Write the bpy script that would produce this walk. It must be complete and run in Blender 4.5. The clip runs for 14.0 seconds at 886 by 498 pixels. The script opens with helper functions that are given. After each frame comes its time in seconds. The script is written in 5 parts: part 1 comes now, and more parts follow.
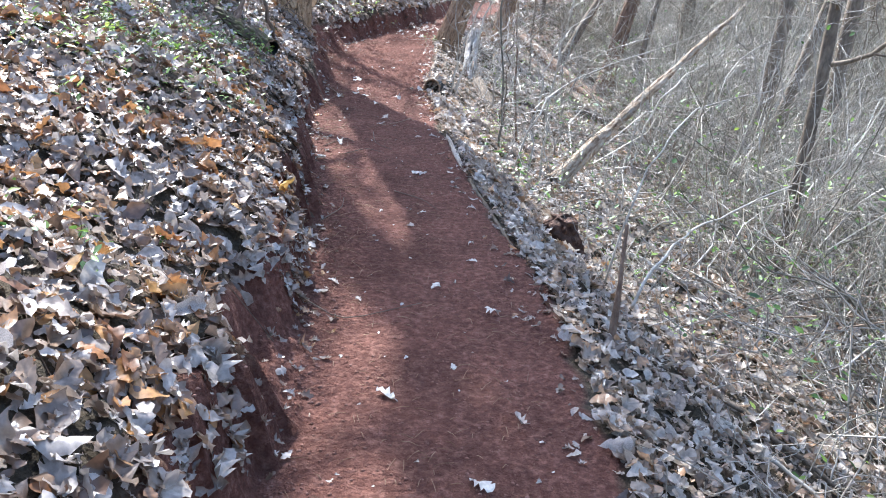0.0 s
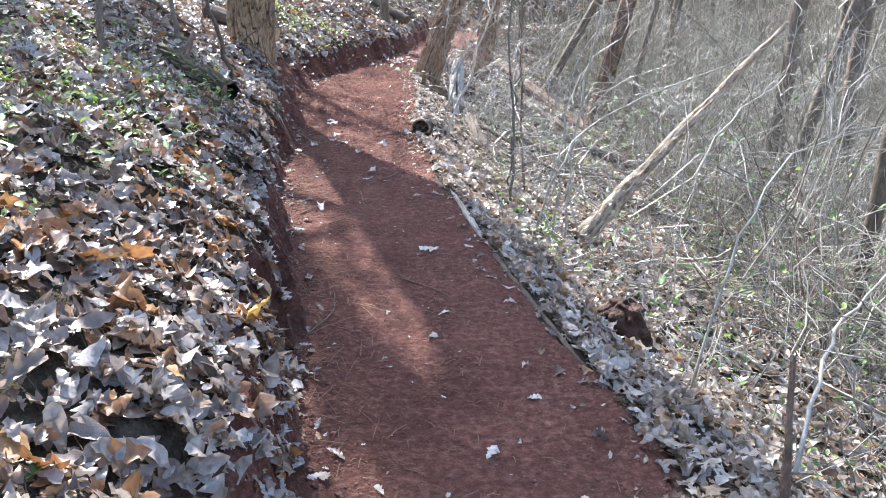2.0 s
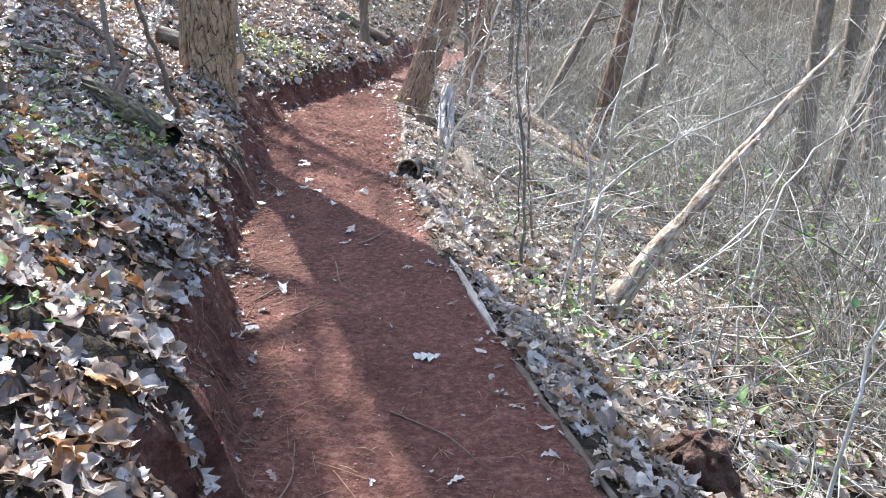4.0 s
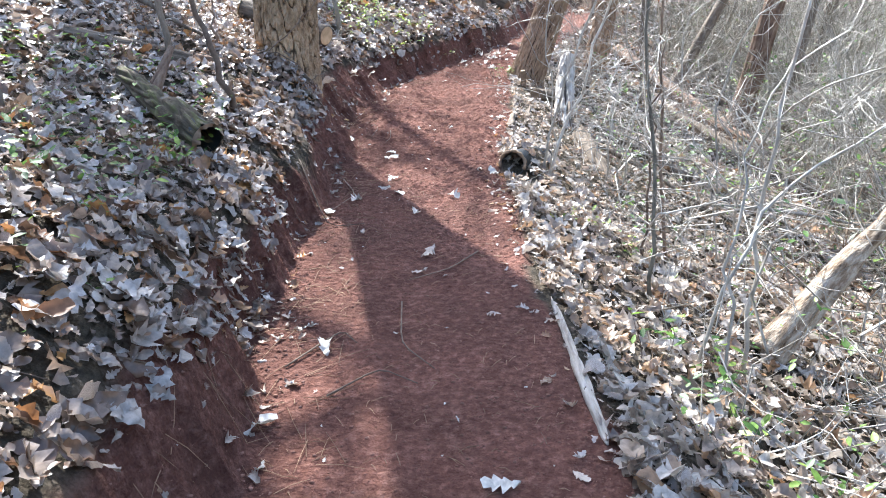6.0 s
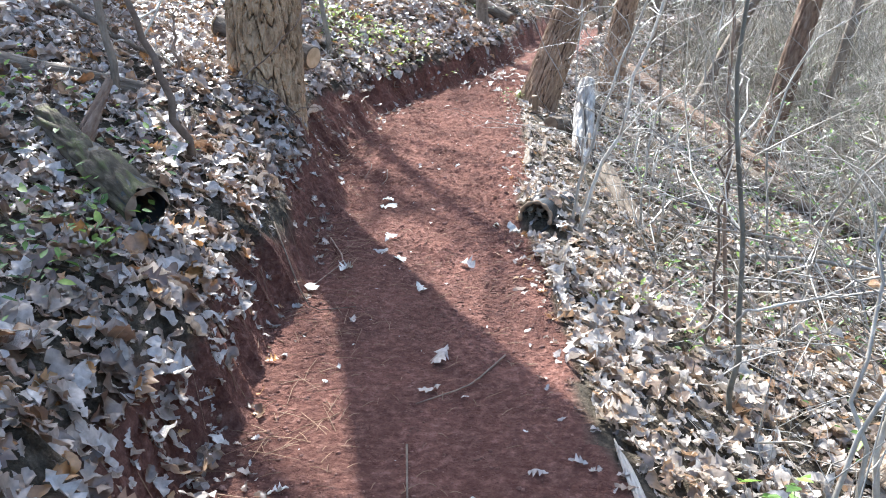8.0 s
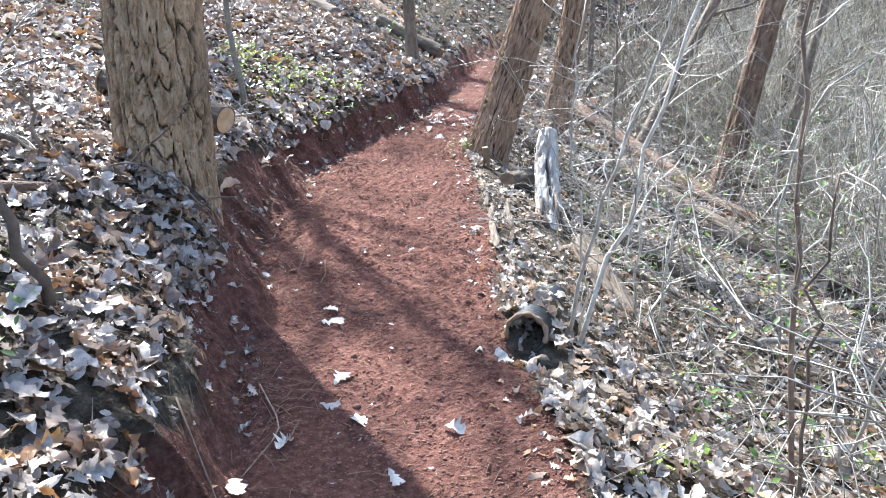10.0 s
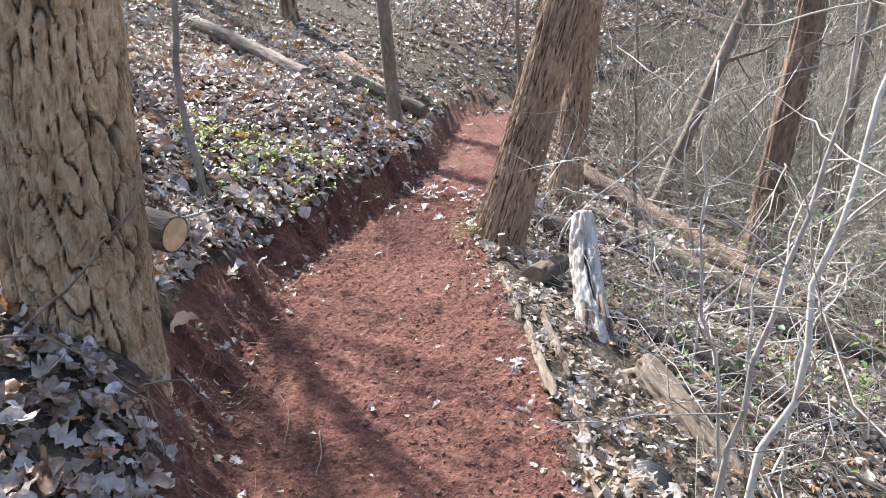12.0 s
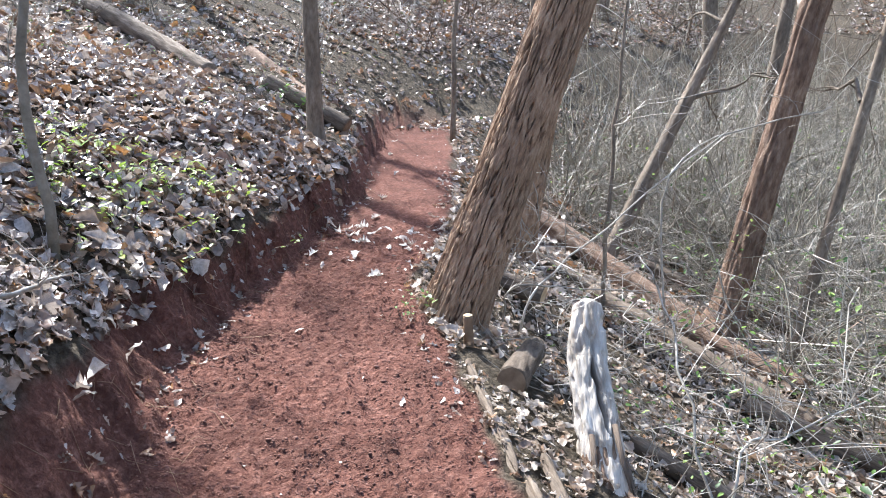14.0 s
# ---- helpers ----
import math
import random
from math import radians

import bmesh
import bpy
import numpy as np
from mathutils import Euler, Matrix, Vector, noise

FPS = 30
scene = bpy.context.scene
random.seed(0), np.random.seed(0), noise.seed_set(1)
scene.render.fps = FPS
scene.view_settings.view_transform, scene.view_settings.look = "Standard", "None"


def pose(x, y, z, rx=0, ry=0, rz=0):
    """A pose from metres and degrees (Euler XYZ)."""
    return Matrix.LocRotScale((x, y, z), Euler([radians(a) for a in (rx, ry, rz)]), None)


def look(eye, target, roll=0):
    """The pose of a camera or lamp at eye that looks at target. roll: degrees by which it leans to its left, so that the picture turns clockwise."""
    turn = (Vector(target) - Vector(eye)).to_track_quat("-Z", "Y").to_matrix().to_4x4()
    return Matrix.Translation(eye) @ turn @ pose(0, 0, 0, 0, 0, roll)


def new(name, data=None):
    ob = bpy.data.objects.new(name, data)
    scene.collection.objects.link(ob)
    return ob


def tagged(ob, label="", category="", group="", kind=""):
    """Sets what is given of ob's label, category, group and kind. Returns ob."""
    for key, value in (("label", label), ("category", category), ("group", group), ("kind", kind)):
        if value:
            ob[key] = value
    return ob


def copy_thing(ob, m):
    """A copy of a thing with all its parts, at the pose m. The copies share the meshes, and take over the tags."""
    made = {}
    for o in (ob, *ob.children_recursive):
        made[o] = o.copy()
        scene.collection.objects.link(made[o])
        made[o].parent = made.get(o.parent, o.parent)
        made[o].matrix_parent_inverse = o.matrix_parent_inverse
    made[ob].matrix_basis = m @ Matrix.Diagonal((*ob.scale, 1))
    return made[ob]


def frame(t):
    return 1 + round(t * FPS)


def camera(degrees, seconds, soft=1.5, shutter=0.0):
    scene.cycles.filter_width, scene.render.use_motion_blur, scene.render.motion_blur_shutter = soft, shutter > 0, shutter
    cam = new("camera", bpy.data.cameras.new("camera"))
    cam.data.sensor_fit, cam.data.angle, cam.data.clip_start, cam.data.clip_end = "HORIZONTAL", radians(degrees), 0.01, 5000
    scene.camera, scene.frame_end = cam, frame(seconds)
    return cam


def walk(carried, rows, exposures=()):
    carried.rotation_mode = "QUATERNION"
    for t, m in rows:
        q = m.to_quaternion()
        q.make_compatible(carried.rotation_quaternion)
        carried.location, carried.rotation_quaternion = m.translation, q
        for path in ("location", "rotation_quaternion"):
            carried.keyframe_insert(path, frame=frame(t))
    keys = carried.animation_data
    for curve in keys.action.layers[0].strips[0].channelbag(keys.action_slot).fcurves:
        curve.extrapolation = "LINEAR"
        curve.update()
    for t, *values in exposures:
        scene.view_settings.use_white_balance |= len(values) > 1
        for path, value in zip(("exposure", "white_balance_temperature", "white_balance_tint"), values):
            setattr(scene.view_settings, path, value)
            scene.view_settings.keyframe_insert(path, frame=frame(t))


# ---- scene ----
cam = camera(57.0, 14.0, soft=1.0)
PATH = [
    (0, (0.032, -0.337, 1.643), (0.037, 1.529, 0.921), 2.2),
    (0.5, (-0.053, -0.056, 1.573), (-0.043, 1.822, 0.884), 2.6),
    (1, (-0.07, 0.369, 1.575), (-0.086, 2.25, 0.897), 0.6),
    (1.5, (-0.207, 0.751, 1.523), (-0.168, 2.64, 0.867), 0.4),
    (2, (-0.256, 1.104, 1.5), (-0.174, 2.992, 0.845), 0.5),
    (2.5, (-0.199, 1.499, 1.496), (-0.106, 3.405, 0.898), -0.5),
    (3, (-0.267, 1.858, 1.473), (-0.15, 3.759, 0.862), -0.2),
    (3.2, (-0.281, 1.957, 1.481), (-0.155, 3.858, 0.87), -0.2),
    (5.3, (-0.153, 3.174, 1.392), (-0.135, 5.063, 0.736), 0.3),
    (5.5, (-0.117, 3.302, 1.41), (-0.162, 5.18, 0.723), -0.5),
    (6, (-0.075, 3.509, 1.414), (-0.271, 5.376, 0.724), -3.0),
    (6.5, (-0.186, 3.738, 1.409), (-0.38, 5.605, 0.719), -2.8),
    (7, (-0.26, 3.967, 1.407), (-0.381, 5.84, 0.715), -1.5),
    (7.5, (-0.231, 4.271, 1.413), (-0.355, 6.142, 0.718), -1.4),
    (8, (-0.258, 4.537, 1.407), (-0.434, 6.414, 0.74), -2.5),
    (8.2, (-0.317, 4.618, 1.439), (-0.507, 6.495, 0.777), -2.8),
    (10.3, (-0.59, 5.855, 1.509), (-0.551, 7.754, 0.882), -2.8),
    (10.5, (-0.633, 5.932, 1.504), (-0.59, 7.831, 0.879), -2.7),
    (11, (-0.587, 6.335, 1.496), (-0.569, 8.247, 0.91), -3.4),
    (11.5, (-0.606, 6.677, 1.51), (-0.627, 8.61, 0.996), -4.5),
    (12, (-0.737, 7.088, 1.553), (-0.643, 9.015, 1.029), -4.9),
    (12.5, (-0.817, 7.361, 1.515), (-0.693, 9.29, 1.003), -4.2),
    (13, (-0.789, 7.853, 1.53), (-0.653, 9.786, 1.037), -3.2),
    (13.5, (-0.872, 8.279, 1.54), (-0.698, 10.207, 1.039), -1.8),
    (14, (-0.917, 8.623, 1.596), (-0.568, 10.52, 1.068), 0.3),
]
walk(cam, [(t, look(eye, target, roll)) for t, eye, target, roll in PATH], [(0, 1.82, 5850, 8), (0.5, 1.70, 5880, 8), (1.5, 1.64, 5980, 8), (2, 1.82, 6000, 8), (3, 1.88, 6000, 7), (5.5, 1.78, 6050, 9), (6, 2.0, 6040, 7), (6.5, 2.03, 6030, 6), (7.5, 1.84, 6020, 6), (8, 1.96, 6000, 6), (11, 1.92, 5850, 4), (11.5, 1.82, 5850, 3), (12, 1.70, 6300, 10), (12.5, 1.66, 6350, 10), (13, 1.66, 6250, 9), (14, 1.66, 6050, 9)])

# ---- light ----
SUN_AZ, SUN_EL = math.atan2(-0.405, 0.914), radians(47)
to_sun = Vector((math.sin(SUN_AZ) * math.cos(SUN_EL), math.cos(SUN_AZ) * math.cos(SUN_EL), math.sin(SUN_EL)))
world = bpy.data.worlds.new("sky")
scene.world = world
world.use_nodes = True
sky = world.node_tree.nodes.new("ShaderNodeTexSky")
sky.sky_type, sky.sun_disc = "NISHITA", False
sky.sun_elevation, sky.sun_rotation = SUN_EL, SUN_AZ
sky.dust_density = 2.0
world.node_tree.links.new(sky.outputs["Color"], world.node_tree.nodes["Background"].inputs["Color"])
world.node_tree.nodes["Background"].inputs["Strength"].default_value = 0.15
sun = new("sun", bpy.data.lights.new("sun", "SUN"))
sun.data.energy, sun.data.angle, sun.data.color = 4.2, radians(0.6), (1.0, 0.975, 0.945)
sun.matrix_world = look(to_sun * 40, (0, 0, 0))


# ---- materials ----
def ramp_of(nt, stops, constant=False):
    n = nt.nodes.new("ShaderNodeValToRGB")
    r = n.color_ramp
    if constant:
        r.interpolation = "CONSTANT"
    while len(r.elements) < len(stops):
        r.elements.new(0.5)
    for e, (p, c) in zip(r.elements, stops):
        e.position, e.color = p, (*c, 1)
    return n


def surface(name, stops, scale=8.0, stretch=(1, 1, 1), rough=0.85, bump=0.4, bump_scale=40.0, bump_dist=0.01,
            stain=0.35, stain_scale=1.5, vary=0.0, furrow=None, spec=0.3):
    """A rough natural surface: grain by stretched noise, larger stains, fine relief, a shade of its own per piece."""
    m = bpy.data.materials.new(name)
    m.use_nodes = True
    nt = m.node_tree
    L, N = nt.links.new, nt.nodes.new
    bsdf = nt.nodes["Principled BSDF"]
    co = N("ShaderNodeTexCoord")
    mp = N("ShaderNodeMapping")
    mp.inputs["Scale"].default_value = stretch
    L(co.outputs["Object"], mp.inputs["Vector"])
    nz = N("ShaderNodeTexNoise")
    nz.inputs["Scale"].default_value, nz.inputs["Detail"].default_value, nz.inputs["Roughness"].default_value = scale, 8, 0.65
    L(mp.outputs["Vector"], nz.inputs["Vector"])
    rp = ramp_of(nt, stops)
    L(nz.outputs["Fac"], rp.inputs["Fac"])
    st = N("ShaderNodeTexNoise")
    st.inputs["Scale"].default_value, st.inputs["Detail"].default_value = stain_scale, 4
    L(co.outputs["Object"], st.inputs["Vector"])
    mr = N("ShaderNodeMapRange")
    mr.inputs["From Min"].default_value, mr.inputs["From Max"].default_value = 0.3, 0.7
    mr.inputs["To Min"].default_value, mr.inputs["To Max"].default_value = 1 - stain, 1 + stain * 0.5
    L(st.outputs["Fac"], mr.inputs["Value"])
    hs = N("ShaderNodeHueSaturation")
    # dark brown mixed into the grooves by depth, shade painted as colour
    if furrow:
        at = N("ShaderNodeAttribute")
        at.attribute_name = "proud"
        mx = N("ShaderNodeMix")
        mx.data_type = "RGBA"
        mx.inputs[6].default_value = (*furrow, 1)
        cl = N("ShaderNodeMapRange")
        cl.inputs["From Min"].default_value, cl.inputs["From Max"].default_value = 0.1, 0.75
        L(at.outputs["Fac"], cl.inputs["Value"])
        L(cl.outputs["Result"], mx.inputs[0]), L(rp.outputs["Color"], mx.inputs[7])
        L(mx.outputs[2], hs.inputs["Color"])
    else:
        L(rp.outputs["Color"], hs.inputs["Color"])
    val = mr.outputs["Result"]
    if vary:
        ob = N("ShaderNodeObjectInfo")
        v2 = N("ShaderNodeMapRange")
        v2.inputs["To Min"].default_value, v2.inputs["To Max"].default_value = 1 - vary, 1 + vary
        L(ob.outputs["Random"], v2.inputs["Value"])
        mu = N("ShaderNodeMath")
        mu.operation = "MULTIPLY"
        L(val, mu.inputs[0]), L(v2.outputs["Result"], mu.inputs[1])
        val = mu.outputs[0]
    L(val, hs.inputs["Value"])
    L(hs.outputs["Color"], bsdf.inputs["Base Color"])
    bsdf.inputs["Roughness"].default_value = rough
    bsdf.inputs["Specular IOR Level"].default_value = spec
    bn = N("ShaderNodeTexNoise")
    bn.inputs["Scale"].default_value, bn.inputs["Detail"].default_value = bump_scale, 6
    L(mp.outputs["Vector"], bn.inputs["Vector"])
    bp = N("ShaderNodeBump")
    bp.inputs["Strength"].default_value, bp.inputs["Distance"].default_value = bump, bump_dist
    L(bn.outputs["Fac"], bp.inputs["Height"])
    L(bp.outputs["Normal"], bsdf.inputs["Normal"])
    return m


def leaf_surface(name, stops, rough=0.5, through_light=0.25, spec=0.5):
    """Leaves: each one a colour of its own, blotched, with light coming through."""
    m = bpy.data.materials.new(name)
    m.use_nodes = True
    nt = m.node_tree
    L, N = nt.links.new, nt.nodes.new
    bsdf = nt.nodes["Principled BSDF"]
    ge = N("ShaderNodeNewGeometry")
    rp = ramp_of(nt, stops)
    L(ge.outputs["Random Per Island"], rp.inputs["Fac"])
    co = N("ShaderNodeTexCoord")
    nz = N("ShaderNodeTexNoise")
    nz.inputs["Scale"].default_value, nz.inputs["Detail"].default_value = 45, 5
    L(co.outputs["Object"], nz.inputs["Vector"])
    mr = N("ShaderNodeMapRange")
    mr.inputs["From Min"].default_value, mr.inputs["From Max"].default_value = 0.3, 0.7
    mr.inputs["To Min"].default_value, mr.inputs["To Max"].default_value = 0.6, 1.2
    L(nz.outputs["Fac"], mr.inputs["Value"])
    hs = N("ShaderNodeHueSaturation")
    L(rp.outputs["Color"], hs.inputs["Color"])
    L(mr.outputs["Result"], hs.inputs["Value"])
    L(hs.outputs["Color"], bsdf.inputs["Base Color"])
    bsdf.inputs["Roughness"].default_value = rough
    bsdf.inputs["Specular IOR Level"].default_value = spec
    bp = N("ShaderNodeBump")
    bp.inputs["Strength"].default_value, bp.inputs["Distance"].default_value = 0.5, 0.004
    L(nz.outputs["Fac"], bp.inputs["Height"])
    L(bp.outputs["Normal"], bsdf.inputs["Normal"])
    tr = N("ShaderNodeBsdfTranslucent")
    L(hs.outputs["Color"], tr.inputs["Color"])
    mx = N("ShaderNodeMixShader")
    mx.inputs["Fac"].default_value = through_light
    L(bsdf.outputs["BSDF"], mx.inputs[1]), L(tr.outputs["BSDF"], mx.inputs[2])
    L(mx.outputs["Shader"], nt.nodes["Material Output"].inputs["Surface"])
    return m


def ground_surface():
    """Red clay where the path is cut, dark leaf mould on the slopes; the share of each comes from the mesh."""
    m = bpy.data.materials.new("ground")
    m.use_nodes = True
    nt = m.node_tree
    L, N = nt.links.new, nt.nodes.new
    bsdf = nt.nodes["Principled BSDF"]
    co = N("ShaderNodeTexCoord")

    def noise_at(scale, detail, rough=0.6):
        n = N("ShaderNodeTexNoise")
        n.inputs["Scale"].default_value, n.inputs["Detail"].default_value, n.inputs["Roughness"].default_value = scale, detail, rough
        L(co.outputs["Object"], n.inputs["Vector"])
        return n

    grain, patch, crumb = noise_at(28, 8, 0.7), noise_at(2.2, 5), noise_at(120, 4, 0.6)
    clay = ramp_of(nt, [(0.25, (0.08, 0.038, 0.030)), (0.5, (0.165, 0.081, 0.063)), (0.75, (0.32, 0.185, 0.146))])
    L(grain.outputs["Fac"], clay.inputs["Fac"])
    damp = N("ShaderNodeMapRange")
    damp.inputs["From Min"].default_value, damp.inputs["From Max"].default_value = 0.32, 0.68
    damp.inputs["To Min"].default_value, damp.inputs["To Max"].default_value = 0.68, 1.18
    L(patch.outputs["Fac"], damp.inputs["Value"])
    hs = N("ShaderNodeHueSaturation")
    hs.inputs["Saturation"].default_value = 1.1
    L(clay.outputs["Color"], hs.inputs["Color"]), L(damp.outputs["Result"], hs.inputs["Value"])
    mould = ramp_of(nt, [(0.3, (0.026, 0.021, 0.015)), (0.48, (0.075, 0.060, 0.042)), (0.6, (0.145, 0.115, 0.082)), (0.75, (0.27, 0.225, 0.17))])
    rough_grain = noise_at(16, 8, 0.75)
    L(rough_grain.outputs["Fac"], mould.inputs["Fac"])
    at = N("ShaderNodeAttribute")
    at.attribute_name = "clay"
    mx = N("ShaderNodeMix")
    mx.data_type = "RGBA"
    L(at.outputs["Fac"], mx.inputs[0]), L(mould.outputs["Color"], mx.inputs[6]), L(hs.outputs["Color"], mx.inputs[7])
    L(mx.outputs[2], bsdf.inputs["Base Color"])
    bsdf.inputs["Roughness"].default_value, bsdf.inputs["Specular IOR Level"].default_value = 0.95, 0.15
    ad = N("ShaderNodeMath")
    ad.operation = "ADD"
    vo = N("ShaderNodeTexVoronoi")
    vo.inputs["Scale"].default_value = 38
    L(co.outputs["Object"], vo.inputs["Vector"])
    lump = N("ShaderNodeMath")
    lump.operation = "MULTIPLY_ADD"
    lump.inputs[1].default_value = -0.9
    L(vo.outputs["Distance"], lump.inputs[0]), L(crumb.outputs["Fac"], lump.inputs[2])
    L(grain.outputs["Fac"], ad.inputs[0]), L(lump.outputs[0], ad.inputs[1])
    bp = N("ShaderNodeBump")
    bp.inputs["Strength"].default_value, bp.inputs["Distance"].default_value = 1.0, 0.018
    L(ad.outputs[0], bp.inputs["Height"])
    L(bp.outputs["Normal"], bsdf.inputs["Normal"])
    return m


M_GROUND = ground_surface()
M_CLOD = surface("clay_clod", [(0.3, (0.14, 0.068, 0.05)), (0.7, (0.34, 0.19, 0.145))], 25, bump_scale=90, rough=0.95, spec=0.1)
# furrow: dark brown of the grooves, with their shade painted in
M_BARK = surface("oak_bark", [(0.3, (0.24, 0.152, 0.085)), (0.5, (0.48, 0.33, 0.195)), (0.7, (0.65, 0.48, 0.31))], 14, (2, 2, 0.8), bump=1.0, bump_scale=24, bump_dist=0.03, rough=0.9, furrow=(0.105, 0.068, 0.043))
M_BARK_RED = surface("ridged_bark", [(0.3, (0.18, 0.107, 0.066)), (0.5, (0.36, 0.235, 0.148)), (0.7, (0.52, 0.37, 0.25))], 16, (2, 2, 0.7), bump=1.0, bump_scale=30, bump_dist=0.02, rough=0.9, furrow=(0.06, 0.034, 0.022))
M_BARK_GREY = surface("smooth_grey_bark", [(0.3, (0.12, 0.092, 0.066)), (0.55, (0.25, 0.20, 0.15)), (0.75, (0.37, 0.31, 0.245))], 14, (2, 2, 0.8), bump=0.5, vary=0.25)
M_DEAD = surface("rotting_wood", [(0.28, (0.09, 0.052, 0.034)), (0.5, (0.24, 0.155, 0.105)), (0.72, (0.39, 0.29, 0.215))], 9, (2.5, 2.5, 0.9), bump=0.9, bump_dist=0.02)
M_SILVER = surface("weathered_wood", [(0.3, (0.24, 0.19, 0.145)), (0.46, (0.49, 0.42, 0.345)), (0.68, (0.72, 0.655, 0.57))], 7, (4, 4, 0.6), bump=0.9, bump_scale=18, bump_dist=0.015)
M_LOG = surface("log_bark", [(0.3, (0.075, 0.053, 0.037)), (0.52, (0.19, 0.145, 0.105)), (0.75, (0.33, 0.27, 0.21))], 10, (3, 3, 0.6), bump=0.8, vary=0.2)
M_MOSS = surface("mossy_bark", [(0.3, (0.045, 0.032, 0.02)), (0.5, (0.12, 0.09, 0.055)), (0.6, (0.13, 0.125, 0.045)), (0.75, (0.22, 0.17, 0.12))], 7, (2, 2, 1), bump=0.9)
M_CUT = surface("sawn_wood", [(0.3, (0.48, 0.33, 0.18)), (0.55, (0.68, 0.51, 0.31)), (0.75, (0.78, 0.63, 0.43))], 12, (1, 1, 1), bump=0.3, stain=0.25)
M_CUT_OLD = surface("old_sawn_wood", [(0.3, (0.16, 0.10, 0.06)), (0.55, (0.28, 0.19, 0.12)), (0.75, (0.36, 0.27, 0.19))], 12, bump=0.3)
M_CANE = surface("pale_twigs", [(0.3, (0.22, 0.185, 0.14)), (0.5, (0.40, 0.355, 0.29)), (0.75, (0.64, 0.60, 0.53))], 10, (1, 1, 1), bump=0.3, vary=0.35, stain=0.3, rough=0.38, spec=0.7)
M_TWIG = surface("brown_twigs", [(0.3, (0.12, 0.075, 0.05)), (0.6, (0.25, 0.18, 0.13)), (0.8, (0.36, 0.28, 0.21))], 20, bump=0.3, vary=0.3, rough=0.7)
M_STRAW = surface("dry_needles", [(0.3, (0.19, 0.10, 0.06)), (0.7, (0.36, 0.23, 0.14))], 12, bump=0.1, rough=0.7)
# plastic of the pipe, and painted darkness inside log and trunk holes
M_HOLLOW = surface("black_plastic_and_hole_shade", [(0.3, (0.012, 0.013, 0.013)), (0.7, (0.03, 0.033, 0.032))], 10, bump=0.2, rough=0.5, spec=0.4)
LITTER = [(0.0, (0.11, 0.07, 0.048)), (0.12, (0.24, 0.165, 0.118)), (0.26, (0.37, 0.295, 0.24)), (0.42, (0.47, 0.40, 0.345)), (0.54, (0.55, 0.485, 0.435)),
          (0.62, (0.39, 0.30, 0.235)), (0.71, (0.31, 0.205, 0.135)), (0.79, (0.23, 0.135, 0.082)), (0.855, (0.15, 0.085, 0.055)), (0.915, (0.37, 0.185, 0.08)), (0.965, (0.46, 0.24, 0.085)), (1.0, (0.64, 0.58, 0.52))]
M_LEAF = leaf_surface("dry_leaves", LITTER, 0.31, 0.25, 0.75)
# lighter copy of the leaf colours, sunlight painted in for the right slope
M_LEAF_PALE = leaf_surface("sunlit_tone_leaves", [(0.0, (0.15, 0.10, 0.07)), (0.14, (0.32, 0.24, 0.18)), (0.3, (0.48, 0.40, 0.325)), (0.52, (0.60, 0.53, 0.455)), (0.66, (0.44, 0.345, 0.26)),
                                                   (0.8, (0.31, 0.205, 0.13)), (0.88, (0.40, 0.225, 0.11)), (0.93, (0.49, 0.40, 0.31)), (1.0, (0.68, 0.62, 0.55))], 0.31, 0.3, 0.75)
M_PALE = leaf_surface("bleached_leaves", [(0, (0.5, 0.43, 0.35)), (0.5, (0.62, 0.57, 0.5)), (1, (0.68, 0.64, 0.58))], 0.45, 0.15)
M_ORANGE = leaf_surface("yellow_leaf", [(0, (0.62, 0.36, 0.10)), (1, (0.68, 0.44, 0.14))], 0.5, 0.25)
M_RUSSET = leaf_surface("russet_leaves", [(0, (0.20, 0.09, 0.045)), (0.4, (0.34, 0.155, 0.065)), (0.75, (0.44, 0.215, 0.085)), (1, (0.52, 0.31, 0.13))], 0.45, 0.3)
M_STEM = surface("grey_twigs", [(0.3, (0.125, 0.11, 0.08)), (0.5, (0.24, 0.215, 0.165)), (0.75, (0.37, 0.34, 0.28))], 10, bump=0.3, vary=0.35, rough=0.7)
M_LIME = leaf_surface("young_leaves", [(0, (0.20, 0.33, 0.05)), (0.5, (0.34, 0.46, 0.08)), (1, (0.50, 0.56, 0.15))], 0.45, 0.45)
M_GREEN = leaf_surface("green_leaves", [(0, (0.05, 0.11, 0.03)), (0.5, (0.12, 0.22, 0.04)), (0.8, (0.22, 0.35, 0.06)), (1, (0.34, 0.44, 0.09))], 0.45, 0.4)


# ---- mesh tools ----
class Geo:
    """Collects vertices and faces for one mesh."""

    def __init__(self):
        self.v, self.f, self.n = [], [], 0

    def add(self, v, f):
        self.v.append(np.asarray(v, float))
        self.f.extend([tuple(i + self.n for i in face) for face in f])
        self.n += len(v)
        return self

    def mesh(self, name, material, smooth=True):
        me = bpy.data.meshes.new(name)
        me.from_pydata(np.concatenate(self.v).tolist(), [], self.f)
        me.materials.append(material)
        if smooth:
            me.shade_smooth()
        return me


